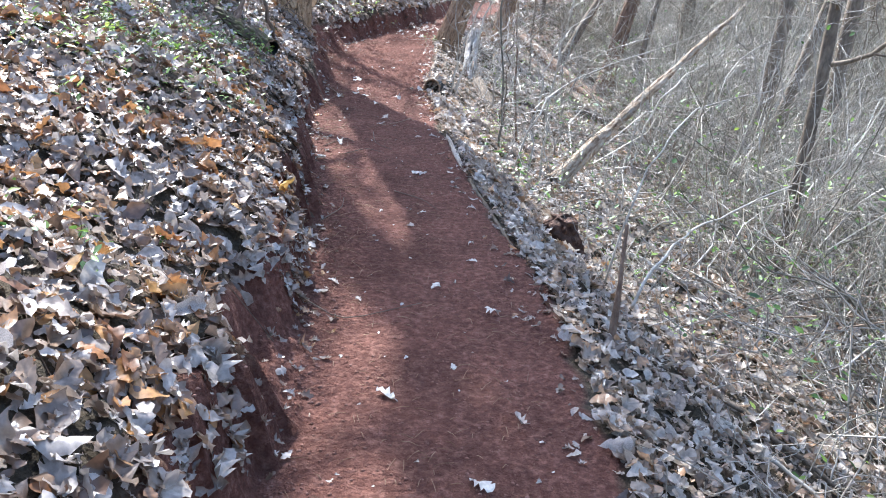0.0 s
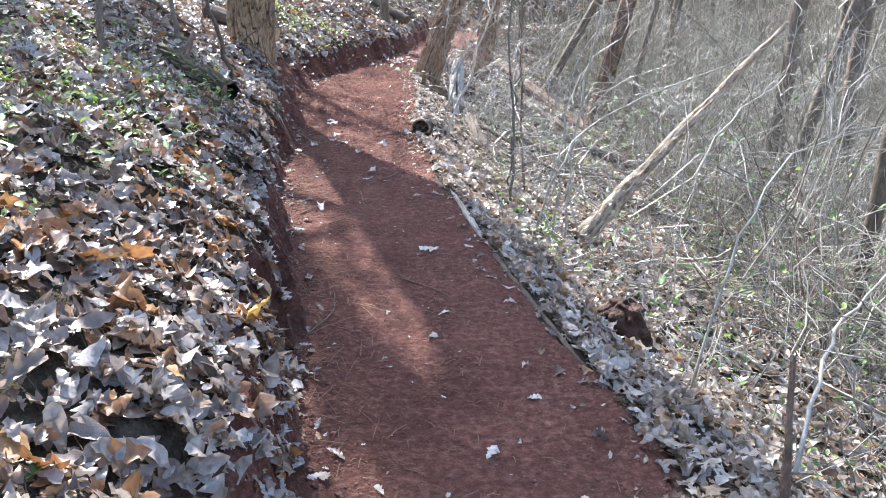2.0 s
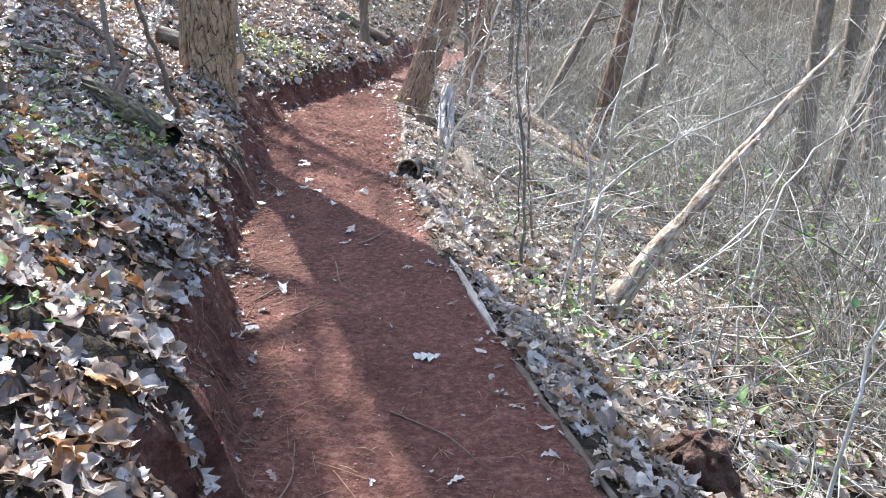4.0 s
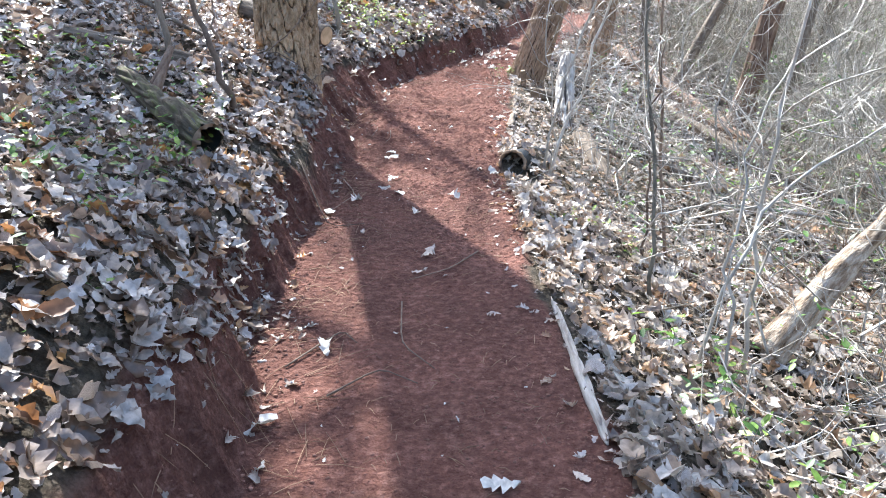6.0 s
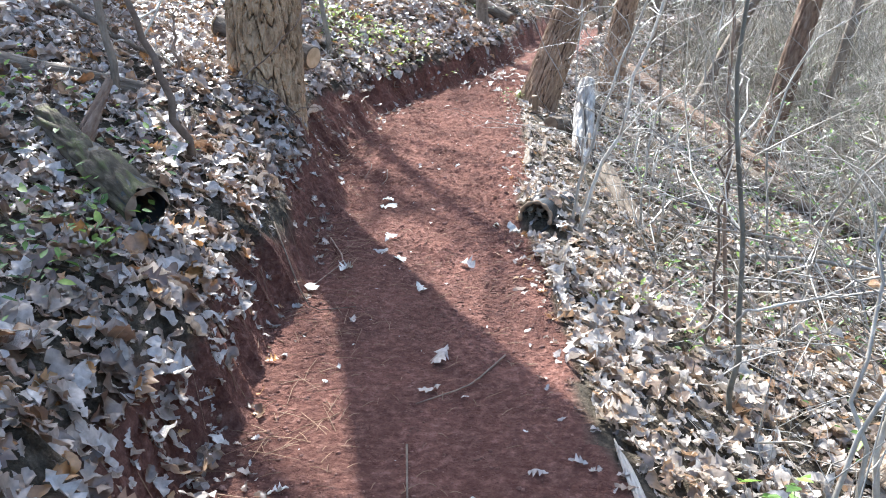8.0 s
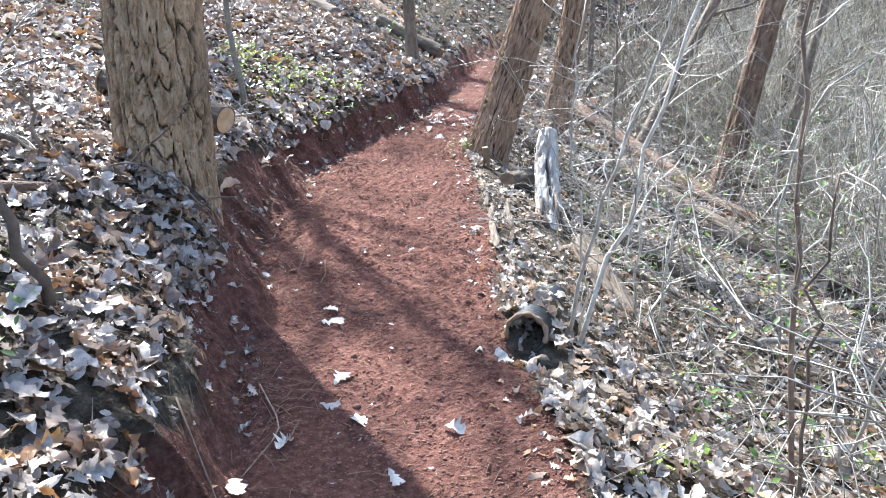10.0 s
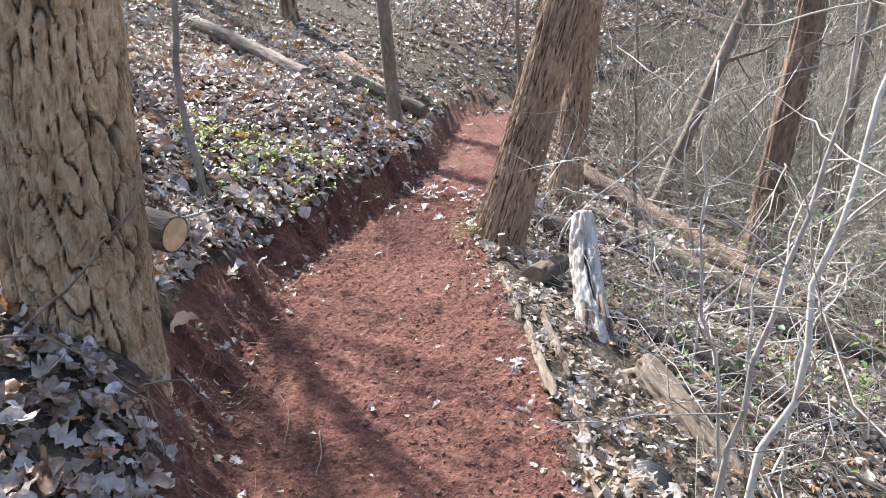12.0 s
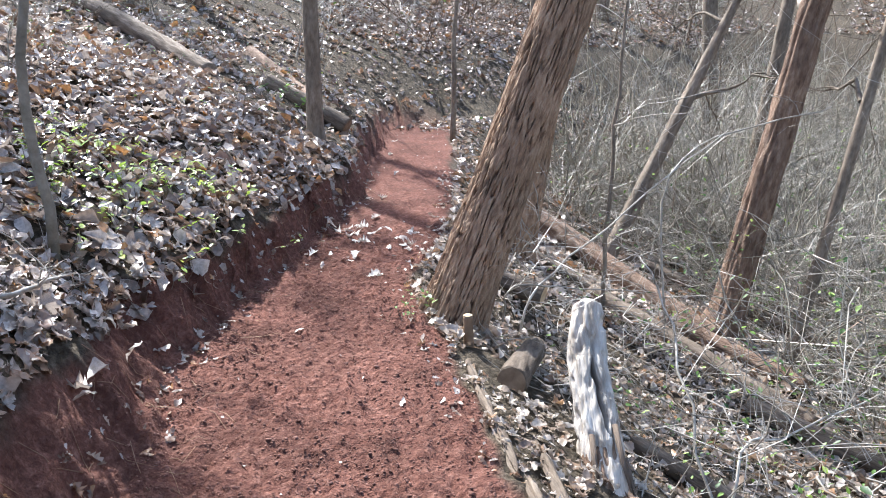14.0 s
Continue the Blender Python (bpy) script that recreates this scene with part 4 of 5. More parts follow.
def drain_pipe():
    """A black corrugated pipe with its mouth at the path's edge, buried behind."""
    m, length = frame_to((-0.14, 9.04, -0.01), (0.07, 9.72, -0.14))
    root = thing("drain_pipe", m, "black drain pipe mouth sticking out under leaves at the path's edge", "pipe")
    n, sides = 60, 40
    out = tube([(0, 0, length * i / n) for i in range(n + 1)], [0.092 + 0.005 * math.sin(i * 2.1) for i in range(n + 1)], sides, False)
    inn = tube([(0, 0, length * i / n) for i in range(n + 1)], [0.080 + 0.004 * math.sin(i * 2.1) for i in range(n + 1)], sides, False)
    g = Geo().add(*out).add(inn[0], [f[::-1] for f in inn[1]])
    k = len(out[0])
    g.f += [(j, k + j, k + (j + 1) % sides, (j + 1) % sides) for j in range(sides)]
    part("pipe_wall", g.mesh("pipe_wall", M_HOLLOW), root)
    arc = [(0.09 * math.cos(t), 0.09 * math.sin(t), -0.004 + 0.006 * math.sin(5 * t)) for t in np.linspace(-0.3, 3.5, 26)]
    part("crust", Geo().add(*tube(arc, [0.006 + 0.009 * abs(math.sin(2.3 * i)) for i in range(26)], 7)).mesh("crust", M_CUT_OLD), root, "brown crust of soil and leaf on the rim")
    part("pipe_end", Geo().add([(0.079 * math.cos(6.2832 * j / sides), 0.079 * math.sin(6.2832 * j / sides), length * 0.8) for j in range(sides)], [tuple(range(sides))]).mesh("pipe_end", M_HOLLOW), root)
    return root


drain_pipe()
for pts, r, mat, label in (
        ([on(0.98, 3.3, 0.25), on(1.3, 3.8, 0.6), on(1.75, 4.4, 0.95), on(2.4, 5.0, 1.3)], 0.009, M_CANE, "pale forked branch sticking up from the slope"),
        ([on(1.5, 5.9, 0.03), on(1.9, 5.8, 0.06), on(2.25, 5.65, 0.04), on(2.4, 5.35, 0.02)], 0.02, M_CANE, "curved bleached branch lying on the leaves"),
        ([on(0.35, 11.0, 0.06), on(0.7, 10.8, 0.12), on(1.1, 10.6, 0.08), on(1.5, 10.2, 0.05)], 0.03, M_LOG, "fallen crooked branch below the path"),
        ([on(1.4, 10.3, 0.05), on(2.0, 10.5, 0.15), on(2.9, 10.4, 0.3)], 0.022, M_CANE, "pale fallen branch among the brush"),
        ([on(1.3, 3.4, 0.03), on(1.7, 3.0, 0.05), on(2.2, 2.6, 0.03)], 0.018, M_LOG, "fallen branch on the leafy slope"),
        ([on(1.2, 3.0, 0.03), on(1.6, 2.75, 0.06), on(2.0, 2.2, 0.03)], 0.014, M_CANE, "pale fallen branch on the leafy slope"),
        ([on(-2.2, 11.4, 0.04), on(-1.95, 11.8, 0.1), on(-1.9, 12.2, 0.14)], 0.014, M_CANE, "bleached branch leaning on the leaves"),
        ([on(-2.9, 9.3, 0.25), on(-2.5, 9.2, 0.12), on(-2.2, 9.35, 0.05)], 0.02, M_LOG, "crooked grey branch beside the oak")):
    sapling("fallen_branch", pts, r, mat, label, 5, int(r * 1e4) + len(label), 0.35, M_CANE, 0.3)


def beside(n, y0, y1, u0, u1, left, rs, power=1.0):
    """Random places from u0 to u1 metres off the path's edge."""
    k = (rs.uniform(y0, y1, n) + 15) / 0.2
    i = k.astype(int)
    fr = (k - i)[:, None]
    c, t = PTS[i] * (1 - fr) + PTS[i + 1] * fr, TAN[i]
    u = c[:, 2] + u0 + (u1 - u0) * rs.uniform(0, 1, n) ** power
    sgn = 1 if left else -1
    return c[:, 0] - sgn * t[:, 1] * u, c[:, 1] + sgn * t[:, 0] * u


# ---- brush ----
def shrub(seed, canes, height, spread, leafy=0, mat=M_CANE):
    """A tangle of arching canes with fine twigs."""
    rnd = random.Random(seed)
    root = thing("shrub", Matrix(), "tangled leafless shrub with pale arching canes", "shrub", "brush on the slope")
    tips = []
    for _ in range(canes):
        g = Geo()
        a = rnd.uniform(0, 6.28)
        st = (rnd.gauss(0, 0.12), rnd.gauss(0, 0.12), -0.1)
        ln = height * rnd.uniform(0.6, 1.35)
        out = spread * rnd.uniform(0.2, 1.2)
        path = branch_path(rnd, st, (math.cos(a) * out, math.sin(a) * out, 1.0), ln, 9, 0.13, -0.07 * spread)
        r = rnd.uniform(0.0035, 0.0085)
        g.add(*tube(path, np.linspace(r, r * 0.45, 10), 4, False))
        for _ in range(rnd.randint(5, 8)):
            i = rnd.randint(2, 9)
            d = path[i] - path[i - 1]
            d = d / np.linalg.norm(d) + np.array([rnd.gauss(0, 0.8), rnd.gauss(0, 0.8), rnd.gauss(0, 0.5)])
            tw = branch_path(rnd, path[i], d, ln * rnd.uniform(0.15, 0.4), 5, 0.22, -0.03)
            g.add(*tube(tw, np.linspace(r * 0.55, r * 0.25, 6), 3, False))
            tips += [tw[-1], tw[3]]
            for _ in range(3):
                j = rnd.randint(1, 5)
                d2 = tw[j] - tw[j - 1]
                d2 = d2 / np.linalg.norm(d2) + np.array([rnd.gauss(0, 0.9), rnd.gauss(0, 0.9), rnd.gauss(0, 0.6)])
                t2 = branch_path(rnd, tw[j], d2, ln * rnd.uniform(0.05, 0.14), 3, 0.2)
                g.add(*tube(t2, np.linspace(r * 0.35, r * 0.2, 4), 3, False))
                tips.append(t2[-1])
        part("cane", g.mesh("cane", mat), root)
    if leafy:
        part("leaves", leaves_at([tips[rnd.randrange(len(tips))] for _ in range(leafy)], rnd, 0.045), root, "small fresh green leaves")
    return root


def leaves_at(points, rnd, size, mat=None):
    """Small oval leaves, one at each point."""
    g = Geo()
    for p in points:
        p = np.array(p) + np.array([rnd.gauss(0, 0.02) for _ in range(3)])
        a, tilt, s = rnd.uniform(0, 6.28), rnd.uniform(-0.7, 0.7), size * rnd.uniform(0.6, 1.4)
        f, u = np.array([math.cos(a), math.sin(a), tilt]), np.array([-math.sin(a), math.cos(a), rnd.uniform(-0.5, 0.5)])
        up = np.cross(f, u)
        v = [p, p + s * (0.35 * f + 0.28 * u + 0.08 * up), p + s * (0.75 * f + 0.22 * u + 0.05 * up), p + s * 1.1 * f,
             p + s * (0.75 * f - 0.22 * u + 0.05 * up), p + s * (0.35 * f - 0.28 * u + 0.08 * up), p + s * (0.5 * f)]
        g.add(v, [(0, 1, 6), (1, 2, 6), (2, 3, 6), (3, 4, 6), (4, 5, 6), (5, 0, 6)])
    return g.mesh("leaves", mat or M_GREEN)


KINDS = [shrub(101, 9, 1.5, 0.8, 16, M_STEM), shrub(102, 10, 1.8, 1.0, 40), shrub(103, 8, 1.2, 1.3, 20), shrub(104, 9, 2.2, 0.6, 24, M_CANE),
         shrub(105, 10, 1.4, 1.1, 80, M_STEM), shrub(106, 8, 2.4, 0.9, 10, M_STEM), shrub(107, 9, 1.0, 1.5, 12)]
rnd = random.Random(77)
placed = []


def plant(kind, x, y, s):
    m = Matrix.Translation(on(x, y)) @ Matrix.Rotation(rnd.uniform(0, 6.28), 4, "Z") @ Matrix.Scale(s, 4)
    if kind in placed:
        c = copy_thing(kind, m)
        c.scale = (s, s, s)
    else:
        kind.matrix_world = m
        placed.append(kind)


for _ in range(300):
    k = rnd.randint(int(15 / 0.2) + 8, int(15 / 0.2) + 150)
    u = (2.3 if k * 0.2 - 15 < 9 else 1.5) + 8.7 * rnd.random() ** 1.2
    if k * 0.2 - 15 > 19:
        u += 0.6
    x, y = PTS[k, 0] + TAN[k, 1] * (PTS[k, 2] + u), PTS[k, 1] - TAN[k, 0] * (PTS[k, 2] + u)
    if 9.3 < y < 17 and u < 2.9:
        continue
    plant(rnd.choice(KINDS if u > 2.2 else [KINDS[2], KINDS[6], KINDS[0]]), x, y, rnd.uniform(0.7, 1.25))
for _ in range(60):
    x, y = rnd.uniform(-9, 12), rnd.uniform(21, 38)
    d = along(x, y)[0][0]
    if d > 1.8:
        plant(rnd.choice(KINDS), x, y, rnd.uniform(0.8, 1.5))
for _ in range(22):
    x, y = rnd.uniform(-7, -1.5), rnd.uniform(13, 24)
    if along(x, y)[0][0] > 2.6:
        plant(KINDS[rnd.choice((0, 2, 6))], x, y, rnd.uniform(0.5, 0.9))
for _ in range(40):
    x, y = rnd.uniform(8, 26), rnd.uniform(4, 30)
    if abs(along(x, y)[0][0]) > 1.5:
        plant(rnd.choice(KINDS), x, y, rnd.uniform(1.1, 1.8))


# ---- far thicket ----
def thicket(n, k0, k1, u0, u1, lo, hi, rad, mat, label, seed, upright=0.5, left=False):
    """Crossing twigs too many to tell apart, standing and leaning over the slope."""
    q = np.random.RandomState(seed)
    x, y = beside(n, k0, k1, u0, u1, left, q, 1.1)
    if not left and upright > 0.2:
        d, w, _ = along(x, y)
        keep = ~((y > 9.8) & (y < 17.5) & (-d - w < 3.1))
        x, y, n = x[keep], y[keep], int(keep.sum())
    z = land(x, y, False)[0] + q.uniform(-0.05, 0.9, n) ** 2
    a, el, ln = q.uniform(0, 6.2832, n), q.normal(upright, 0.65, n), q.uniform(lo, hi, n)
    d = np.stack([np.cos(a) * np.cos(el), np.sin(a) * np.cos(el), np.sin(el)], 1)
    side = np.cross(d, [0.2, 0.1, 1.0])
    side /= np.linalg.norm(side, axis=1)[:, None]
    up = np.cross(side, d)
    r = q.uniform(0.5, 1.3, n) * rad
    bow = q.normal(0, 0.22, (n, 2)) * ln[:, None]
    rows = []
    for t, w in ((0, 1.0), (0.35, 0.85), (0.7, 0.6), (1.0, 0.3)):
        c = np.stack([x, y, z], 1) + d * (ln * t)[:, None] + side * (bow[:, :1] * 4 * t * (1 - t)) + up * (bow[:, 1:] * 4 * t * (1 - t))
        rows += [c + side * (r * w * math.cos(b))[:, None] + up * (r * w * math.sin(b))[:, None] for b in (0, 2.094, 4.189)]
    P = np.stack(rows, 1)
    fc = np.array([(3 * i + j, 3 * i + (j + 1) % 3, 3 * i + 3 + (j + 1) % 3, 3 * i + 3 + j) for i in range(3) for j in range(3)])
    F = (fc[None] + (np.arange(n) * 12)[:, None, None]).reshape(-1, 4)
    tagged(new("thicket", quad_mesh("thicket", P.reshape(-1, 3), F, mat)), label, "brush", kind="stuff")


thicket(1500, 1, 24, 2.4, 10, 0.7, 2.2, 0.006, M_CANE, "thicket of pale crossing canes down the slope", 61, 0.6)
thicket(2000, 1, 26, 2.6, 10, 0.5, 2.0, 0.0065, M_STEM, "thicket of grey crossing twigs down the slope", 65, 0.6)
thicket(2600, 11, 27, 3.2, 11, 0.6, 2.0, 0.0065, M_CANE, "pale tangled twigs filling the hollow", 69, 0.5)
thicket(2600, 1, 26, 1.8, 9, 0.3, 1.2, 0.0055, M_TWIG, "thicket of brown crossing twigs down the slope", 62, 0.3)
thicket(4500, 18, 52, 1.5, 11, 0.8, 3.2, 0.011, M_STEM, "far thicket of grey twigs round the hollow", 63, 0.9)
thicket(3600, 18, 52, 1.5, 11, 0.8, 2.6, 0.009, M_CANE, "far thicket of pale twigs round the hollow", 66, 0.8)
thicket(2600, 24, 56, 1.2, 14, 0.6, 2.6, 0.012, M_TWIG, "brown brush on the slope above the bend", 67, 0.9, True)
thicket(260, 1, 18, 0.9, 4.5, 0.6, 1.7, 0.0085, M_CANE, "pale dead sticks lying and leaning on the slope", 68, 0.3)
thicket(1500, 1, 18, 0.5, 2.2, 0.2, 0.7, 0.0035, M_CANE, "thin pale twigs lying over leaves below the path", 64, 0.15)


# ---- green leaves through the brush ----
def greenery(n, y0, y1, u0, u1, hi, size, left, label, seed):
    q, r2 = np.random.RandomState(seed), random.Random(seed)
    x, y = beside(n // 5, y0, y1, u0, u1, left, q, 1.2)
    z = land(x, y, False)[0] + hi * q.uniform(0, 1, len(x)) ** 2
    pts = [(a + r2.gauss(0, 0.09), b + r2.gauss(0, 0.09), c + abs(r2.gauss(0, 0.05)) + 0.02) for a, b, c in zip(x, y, z) for _ in range(5)]
    tagged(new("honeysuckle", leaves_at(pts, r2, size)), label, "foliage", kind="stuff")


greenery(2800, 1, 16, 0.9, 5.0, 0.9, 0.032, False, "small green honeysuckle leaves through the brush", 71)
greenery(3200, 4, 30, 2.6, 10.0, 1.5, 0.05, False, "green leaves through the far brush", 72)
greenery(1500, 4.2, 8.6, 0.45, 2.0, 0.05, 0.034, True, "small green ground ivy leaves among the litter", 73)
greenery(500, 11, 24, 0.5, 4.0, 0.1, 0.03, True, "small green leaves among the litter up the slope", 74)


# ---- single long canes over the slope ----
for n, (pts, r) in enumerate((
        ([(0.8, 11.3, -0.62), (0.83, 11.85, 0.0), (0.91, 12.25, 0.18), (0.96, 12.65, 0.38), (0.9, 12.8, 0.36)], 0.008),
        ([(0.5, 13.5, -0.3), (0.63, 13.64, -0.06), (1.22, 14.03, 0.13), (1.84, 14.4, 0.46), (2.52, 14.67, 0.8)], 0.009),
        ([(0.88, 11.45, -0.66), (1.01, 11.66, -0.15), (1.22, 11.71, -0.28), (1.51, 11.81, -0.23), (1.87, 11.85, -0.14)], 0.008),
        ([(0.3, 13.2, -0.1), (0.35, 13.22, 0.09), (0.73, 13.29, 0.01), (1.25, 13.28, -0.05)], 0.007),
        ([(0.72, 10.05, -0.5), (0.82, 10.1, 0.07), (0.9, 10.15, 0.3), (1.02, 10.14, 0.45)], 0.009),
        ([(0.61, 10.1, -0.48), (0.68, 10.23, 0.17), (0.77, 10.39, 0.39), (0.99, 10.44, 0.55)], 0.009),
        ([(0.54, 7.34, 0.16), (0.71, 7.3, 0.19), (1.02, 7.34, 0.28), (1.29, 7.36, 0.36)], 0.006),
        ([(0.78, 6.7, -0.5), (0.82, 6.88, 0.11), (0.92, 7.14, 0.58), (1.14, 7.34, 0.87)], 0.009),
        ([(0.6, 6.6, -0.35), (0.84, 6.8, 0.28), (1.23, 7.06, 0.51), (1.9, 7.4, 0.68), (2.6, 7.66, 0.91)], 0.009),
        ([(2.1, 14.6, -0.9), (2.01, 14.86, 0.37), (2.56, 15.09, 0.68), (3.27, 15.16, 0.81), (3.75, 15.08, 0.93)], 0.011),
        ([(1.3, 8.9, -0.8), (1.35, 8.8, 0.0), (1.6, 8.6, 0.5), (2.1, 8.4, 0.7)], 0.01),
        ([(1.6, 10.2, -1.0), (1.5, 10.3, 0.0), (1.7, 10.5, 0.7), (2.2, 10.6, 1.0)], 0.01),
        ([(1.1, 4.6, -0.5), (1.3, 4.8, 0.2), (1.7, 5.2, 0.6), (2.3, 5.4, 0.7)], 0.008),
        ([(1.5, 6.2, -0.8), (1.6, 6.3, 0.0), (1.9, 6.6, 0.5), (2.4, 6.8, 0.8)], 0.008))):
    sapling("bent_cane", pts, r, M_CANE, "long pale bent cane reaching over the slope", 6, 600 + n, 0.6, M_CANE, 0.2)
tree("leaning_tree", on(2.2, 16.4), (3.77, 17.0, 1.82), [(0, 0.09), (0.5, 0.07), (1, 0.03)], M_BARK_GREY, "slanting pale dead trunk above the logs",
     depth=0.008, kx=24, kz=3, sides=32, rings=60, limbs=3, seed=88, height=4.2, limb_len=0.9, limb_from=0.5)


# ---- low green plants ----
def low_plant(x, y, n, size, spread, label, seed, upright=0.6):
    r2 = random.Random(seed)
    root = thing("low_plant", Matrix.Translation(on(x, y)), label, "plant")
    pts = []
    for _ in range(max(3, n // 4)):
        g = Geo()
        a, q = r2.uniform(0, 6.28), spread * r2.random() ** 0.6
        bx, by = q * math.cos(a), q * math.sin(a)
        bz = floor_at(x + bx, y + by) - floor_at(x, y)
        p = branch_path(r2, (bx, by, bz - 0.02), (r2.gauss(0, 0.4), r2.gauss(0, 0.4), upright), size * 3.2, 4, 0.25)
        g.add(*tube(p, [0.003, 0.0025, 0.002, 0.002, 0.001], 3, False))
        part("stalk", g.mesh("stalk", M_TWIG), root)
        pts += [p[i] for i in (2, 3, 4, 4, 3, 4)]
    part("leaves", leaves_at(pts[:max(n, 18)], r2, size * 0.62, M_LIME if "yellow" in label or "bright" in label else None), root)
    return root


for n, (x, y, c, s, sp, label) in enumerate((
        (-1.9, 13.0, 90, 0.06, 0.4, "bright green low plant growing through leaves"), (-1.6, 14.0, 110, 0.07, 0.5, "bright green low plant growing through leaves"),
        (-1.75, 13.7, 100, 0.065, 0.5, "yellow-green seedlings growing through leaves"), (-1.15, 18.3, 30, 0.09, 0.2, "upright green sprout above the path"),
        (-1.75, 6.6, 70, 0.045, 0.45, "green ground ivy among the leaves"), (-1.5, 5.6, 50, 0.04, 0.4, "green ground ivy among the leaves"),
        (-1.3, 4.7, 50, 0.04, 0.4, "small green weeds among the leaves"), (-1.6, 3.6, 50, 0.05, 0.35, "small green weeds among the leaves"),
        (-1.1, 2.2, 50, 0.05, 0.3, "green weeds with narrow leaves on the bank"), (-1.9, 5.0, 50, 0.05, 0.4, "small green weeds among the leaves"),
        (-2.2, 4.6, 40, 0.06, 0.4, "bright green sprouts up the bank"), (0.55, 6.4, 60, 0.07, 0.25, "broad green leaves beside the path"),
        (0.75, 6.0, 40, 0.06, 0.3, "green honeysuckle leaves among dry leaves"), (0.35, 8.1, 34, 0.05, 0.2, "bright green seedling by the path"),
        (0.5, 7.9, 30, 0.045, 0.25, "green seedlings among dry leaves"), (0.7, 9.2, 40, 0.05, 0.3, "green seedlings below the path"),
        (1.0, 8.9, 40, 0.05, 0.35, "green seedlings below the path"), (0.3, 12.9, 30, 0.05, 0.25, "green weeds at the foot of the tree"),
        (-0.25, 13.0, 40, 0.05, 0.2, "low green plant at the foot of the leaning tree"), (1.9, 11.8, 90, 0.06, 0.6, "sprawling yellow-green plant on the slope"),
        (2.7, 13.1, 120, 0.05, 0.7, "sprawling green plant on the slope"), (1.0, 11.2, 40, 0.05, 0.4, "green seedlings below the path"),
        (3.1, 8.9, 140, 0.05, 0.7, "feathery yellow-green plant on the slope"), (2.6, 7.6, 120, 0.05, 0.6, "feathery yellow-green plant on the slope"),
        (1.9, 9.2, 70, 0.05, 0.5, "green seedlings among brush"), (1.3, 5.2, 40, 0.045, 0.4, "green seedlings among leaves"),
        (3.4, 11.0, 120, 0.06, 0.9, "sprawling green plant on the slope"), (1.4, 12.6, 60, 0.05, 0.4, "green seedlings among logs"),
        (-2.0, 14.0, 130, 0.06, 0.6, "bright yellow-green plant on the leafy bank"), (-2.3, 13.5, 80, 0.06, 0.45, "bright yellow-green plant on the leafy bank"),
        (-2.0, 4.75, 110, 0.055, 0.5, "bright green sprouts up the bank"), (-1.75, 4.2, 60, 0.05, 0.4, "small green weeds among the leaves"))):
    low_plant(x, y, c, s, sp, label, 300 + n)


# ---- leaf litter ----
def leaf_shape(full=True, plain=0):
    """An oak leaf along x, flat: stations of left edge, rib and right edge."""
    if full:
        xs = [0, 0.12, 0.22, 0.36, 0.46, 0.62, 0.72, 0.86, 1.0]
        ws, sh = [0.012, 0.13, 0.09, 0.25, 0.13, 0.30, 0.14, 0.19, 0.06], [0, 0.05, 0, 0.06, 0, 0.05, 0, 0.04, 0]
        if plain == 1:
            ws, sh = [0.015, 0.11, 0.14, 0.23, 0.21, 0.27, 0.22, 0.19, 0.07], [0, 0.03, 0, 0.04, 0, 0.03, 0, 0.03, 0]
        elif plain == 2:
            ws, sh = [0.015, 0.11, 0.17, 0.21, 0.225, 0.22, 0.19, 0.12, 0.01], [0] * 9
    else:
        xs, ws, sh = [0, 0.3, 0.65, 1.0], [0.03, 0.26, 0.3, 0.05], [0, 0.03, 0.03, 0]
    v = []
    for x, w, q in zip(xs, ws, sh):
        v += [(x + q, w, 0), (x, 0, 0), (x + q, -w, 0)]
    n = len(xs)
    f = [(3 * i + a, 3 * i + a + 1, 3 * i + a + 4, 3 * i + a + 3) for i in range(n - 1) for a in (0, 1)]
    return np.array(v) - np.array([0.5, 0, 0]), np.array(f)


